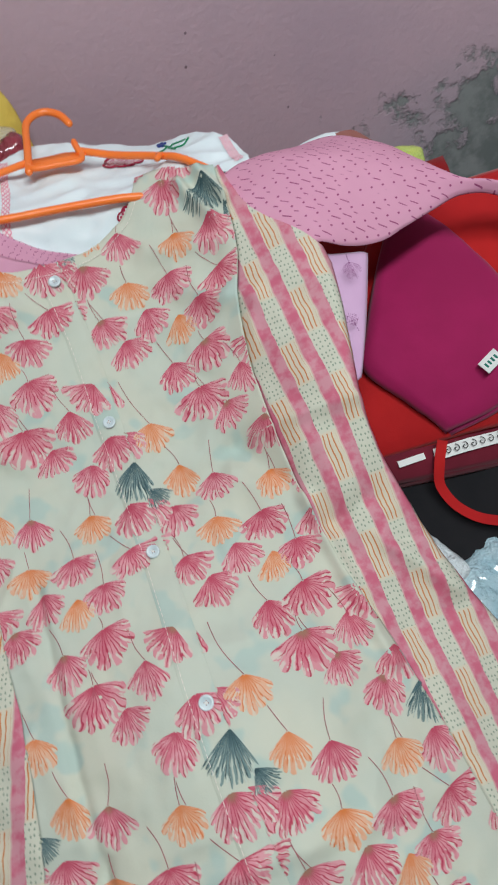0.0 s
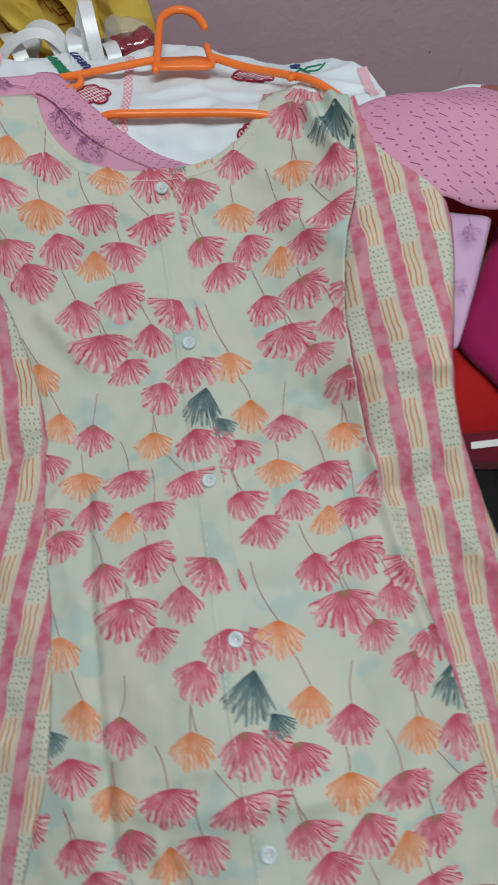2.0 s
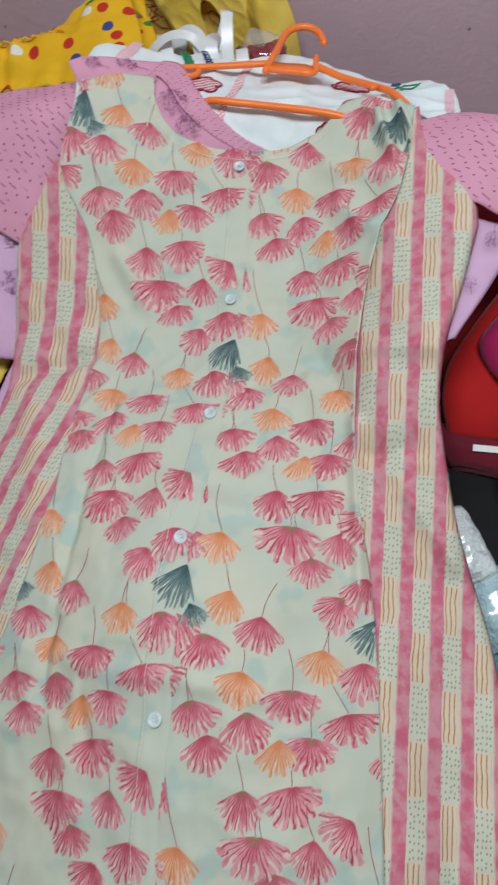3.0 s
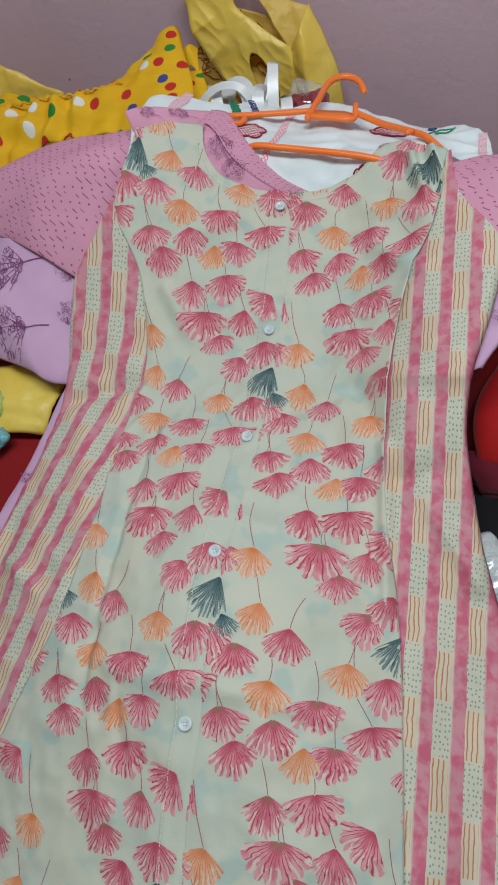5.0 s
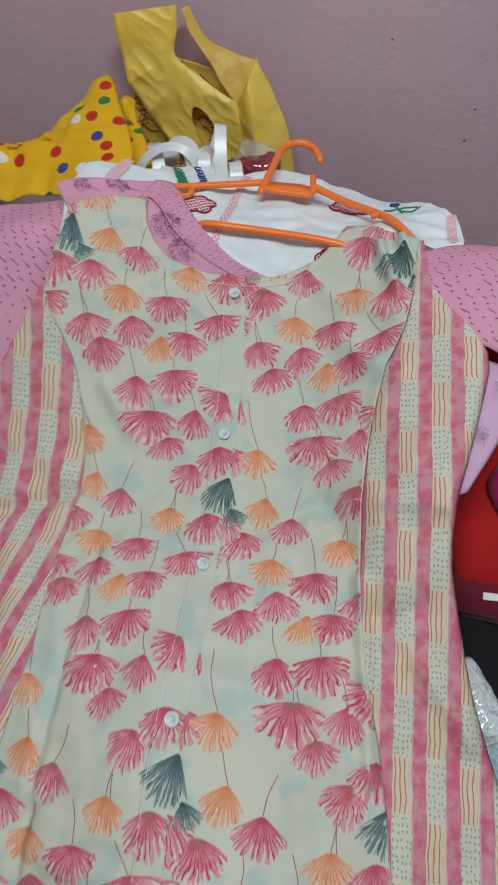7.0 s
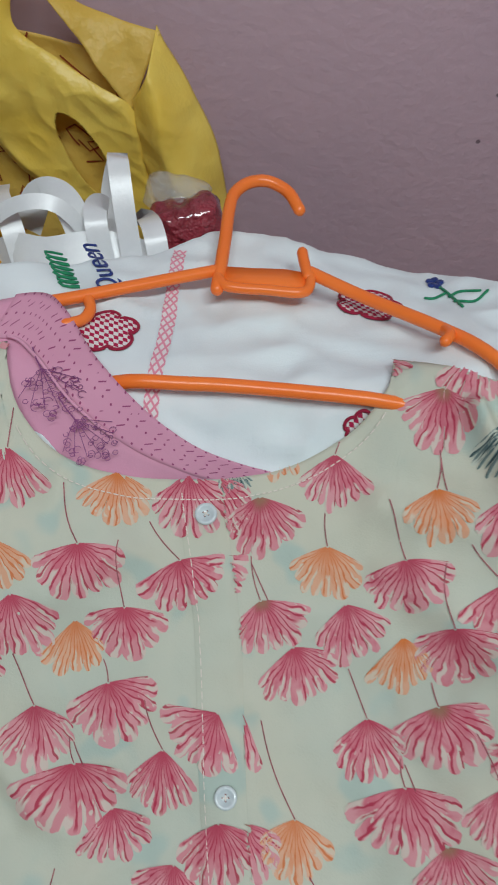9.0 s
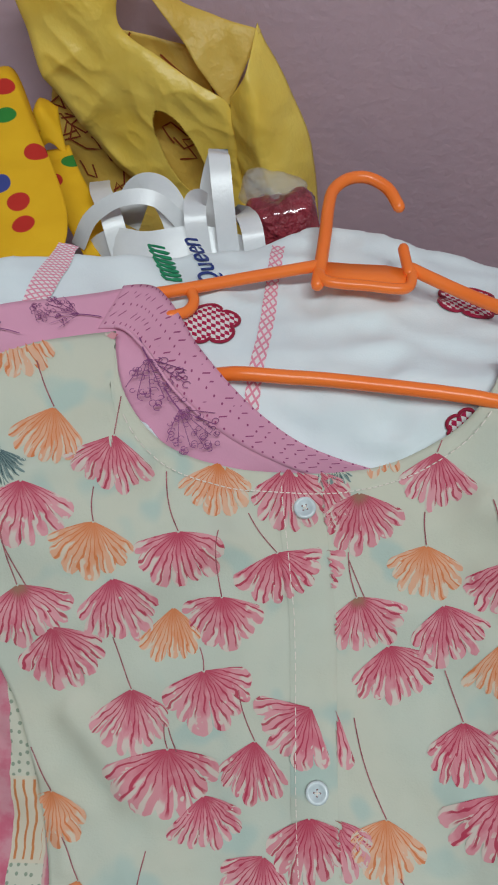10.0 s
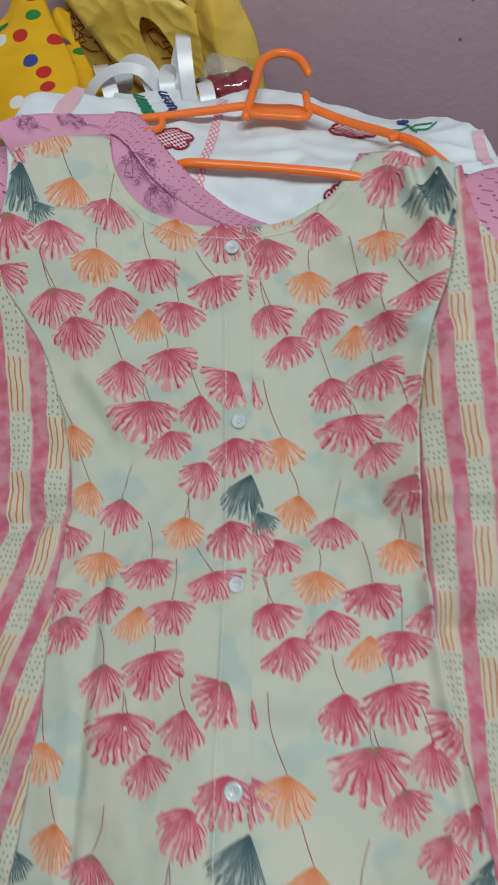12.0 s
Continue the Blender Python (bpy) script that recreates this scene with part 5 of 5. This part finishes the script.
folded("red_cloth", (((0.345, 0.31, -0.075), (0.29, 0.23, -0.070), (0.235, 0.13, -0.072), (0.225, 0.08, -0.076), (0.235, 0.036, -0.086)),
                     ((0.43, 0.315, -0.06), (0.39, 0.24, -0.058), (0.35, 0.15, -0.060), (0.34, 0.08, -0.064), (0.34, 0.030, -0.078)),
                     ((0.56, 0.31, -0.05), (0.53, 0.23, -0.045), (0.50, 0.14, -0.050), (0.485, 0.08, -0.060), (0.47, 0.018, -0.078))), RED, "folded bright red cotton cloth beside the kurta", "cloth", 21.0, 3)
magenta = folded("magenta_cloth", (((0.352, 0.290, -0.050), (0.315, 0.235, -0.046), (0.275, 0.165, -0.048), (0.258, 0.125, -0.050), (0.288, 0.078, -0.055), (0.319, 0.036, -0.062)),
                                   ((0.385, 0.290, -0.045), (0.375, 0.235, -0.038), (0.355, 0.17, -0.038), (0.345, 0.125, -0.040), (0.352, 0.080, -0.046), (0.365, 0.040, -0.056)),
                                   ((0.395, 0.280, -0.048), (0.420, 0.225, -0.045), (0.440, 0.165, -0.045), (0.435, 0.12, -0.048), (0.420, 0.080, -0.052), (0.400, 0.050, -0.060))), MAGENTA, "folded magenta cotton cloth with a small price tag", "cloth", 31.0, 2, 0.006, 0.006)
PAPER = cloth("white_tag_paper", (0.80, 0.80, 0.78), (0.74, 0.74, 0.72), 0.6, 30.0, 0.05)
TAG_INK = cloth("green_tag_ink", (0.03, 0.22, 0.16), (0.02, 0.16, 0.12))
tag = thing("price_tag", lay(0.38, 0.085, -0.04), "small white paper price tag with printed marks, on the magenta cloth", "tag")
tag_at = LAY @ Matrix.Translation((0.380, 0.084, -0.0365)) @ Matrix.Rotation(radians(27), 4, "Z")
bm = block(-0.0125, 0.0125, -0.0075, 0.0075, -0.0004, 0.0004, 0.0003, 1)
bmesh.ops.transform(bm, matrix=tag_at, verts=bm.verts)
paper = part("paper", bm, PAPER, tag)
for k in range(4):
    bm = block(-0.0088 + 0.0048 * k, -0.0064 + 0.0048 * k, -0.0026, 0.0026, 0.0005, 0.0008)
    bmesh.ops.transform(bm, matrix=tag_at, verts=bm.verts)
    part("printed_bar", bm, TAG_INK, paper)

maroon = folded("maroon_shirt", (((0.215, 0.055, -0.098), (0.225, 0.030, -0.094), (0.240, 0.008, -0.104)), ((0.34, 0.045, -0.094), (0.34, 0.018, -0.090), (0.34, -0.004, -0.102)), ((0.49, 0.035, -0.092), (0.485, 0.008, -0.090), (0.48, -0.014, -0.102))), MAROON, "folded maroon shirt with white black-printed border", "shirt", 41.0, 2)


def paisley_border():
    trim = part("printed_border", loft((((0.302, 0.026, -0.0855), (0.335, 0.0255, -0.0855), (0.37, 0.023, -0.0855), (0.43, 0.019, -0.0855)), ((0.300, 0.013, -0.0865), (0.335, 0.012, -0.0865), (0.37, 0.010, -0.0865), (0.43, 0.006, -0.0865))), 30, 6, 41.0, 0.003, 0.001, 11.0), PAPER, maroon, "white border with black curls")
    bm = bmesh.new()
    for k in range(13):
        u, v = 0.306 + 0.0095 * k, 0.0195 - 0.00045 * k
        merge(bm, strip([lay(u + 0.0042 * q / 12 * math.cos(q * 0.6), v + 0.0042 * q / 12 * math.sin(q * 0.6), -0.0825) for q in range(14)], 0.0009))
    part("printed_curls", bm, BLACK, trim)
    part("label_patch", loft((((0.262, 0.026, -0.0885), (0.292, 0.026, -0.0875)), ((0.262, 0.019, -0.0895), (0.292, 0.019, -0.0885))), 10, 5, 3.0, 0.001, 0.0, 10.0), PAPER, maroon, "small white cloth label")


paisley_border()
folded("black_cloth", (((0.225, 0.025, -0.125), (0.235, -0.03, -0.122), (0.25, -0.10, -0.135)), ((0.35, 0.015, -0.120), (0.35, -0.035, -0.116), (0.35, -0.105, -0.130)), ((0.52, 0.005, -0.118), (0.51, -0.045, -0.116), (0.50, -0.115, -0.130))), BLACK, "folded black cotton cloth", "cloth", 51.0, 2)
strap = thing("red_strap", lay(0.31, 0.0, -0.1), "narrow red cloth strap over the black cloth", "strap")
part("strap", strip([lay(*p) for p in smooth_curve(((0.313, 0.030, -0.078), (0.302, 0.008, -0.085), (0.298, -0.014, -0.098), (0.312, -0.043, -0.104), (0.345, -0.066, -0.105), (0.43, -0.09, -0.106)), 30)], 0.011), RED, strap)

# behind the right sleeve: a white folded cloth with a red lining
behind = thing("white_cloth", lay(0.29, 0.40, -0.04), "folded white cloth with a brown lining behind the pink sleeve", "cloth")
part("outer", loft((((0.215, 0.39, -0.055), (0.26, 0.402, -0.042), (0.32, 0.412, -0.034), (0.362, 0.395, -0.042), (0.385, 0.365, -0.06)), ((0.215, 0.34, -0.04), (0.26, 0.345, -0.030), (0.32, 0.345, -0.028), (0.35, 0.335, -0.034), (0.37, 0.32, -0.05))), 40, 14, 6.0, 0.004, 0.001, 20.0, 0.006), WHITE, behind, thick=0.0015)
part("lining", loft((((0.325, 0.398, -0.026), (0.345, 0.396, -0.028), (0.368, 0.375, -0.036)), ((0.320, 0.365, -0.018), (0.340, 0.362, -0.020), (0.358, 0.350, -0.028))), 16, 8, 2.0, 0.002, 0.001, 20.0), cloth("brown_lining", (0.34, 0.13, 0.11), (0.26, 0.10, 0.08)), behind, "brown lining")

# ---- the tube lamp under the ceiling ----
lamp = thing("tube_lamp", (0.30, -0.55, Z1), "white tube lamp fixed under the ceiling", "lamp")
part("housing", block(-0.33, 0.93, -0.67, -0.43, Z1 - 0.05, Z1, 0.006), PAPER, lamp)
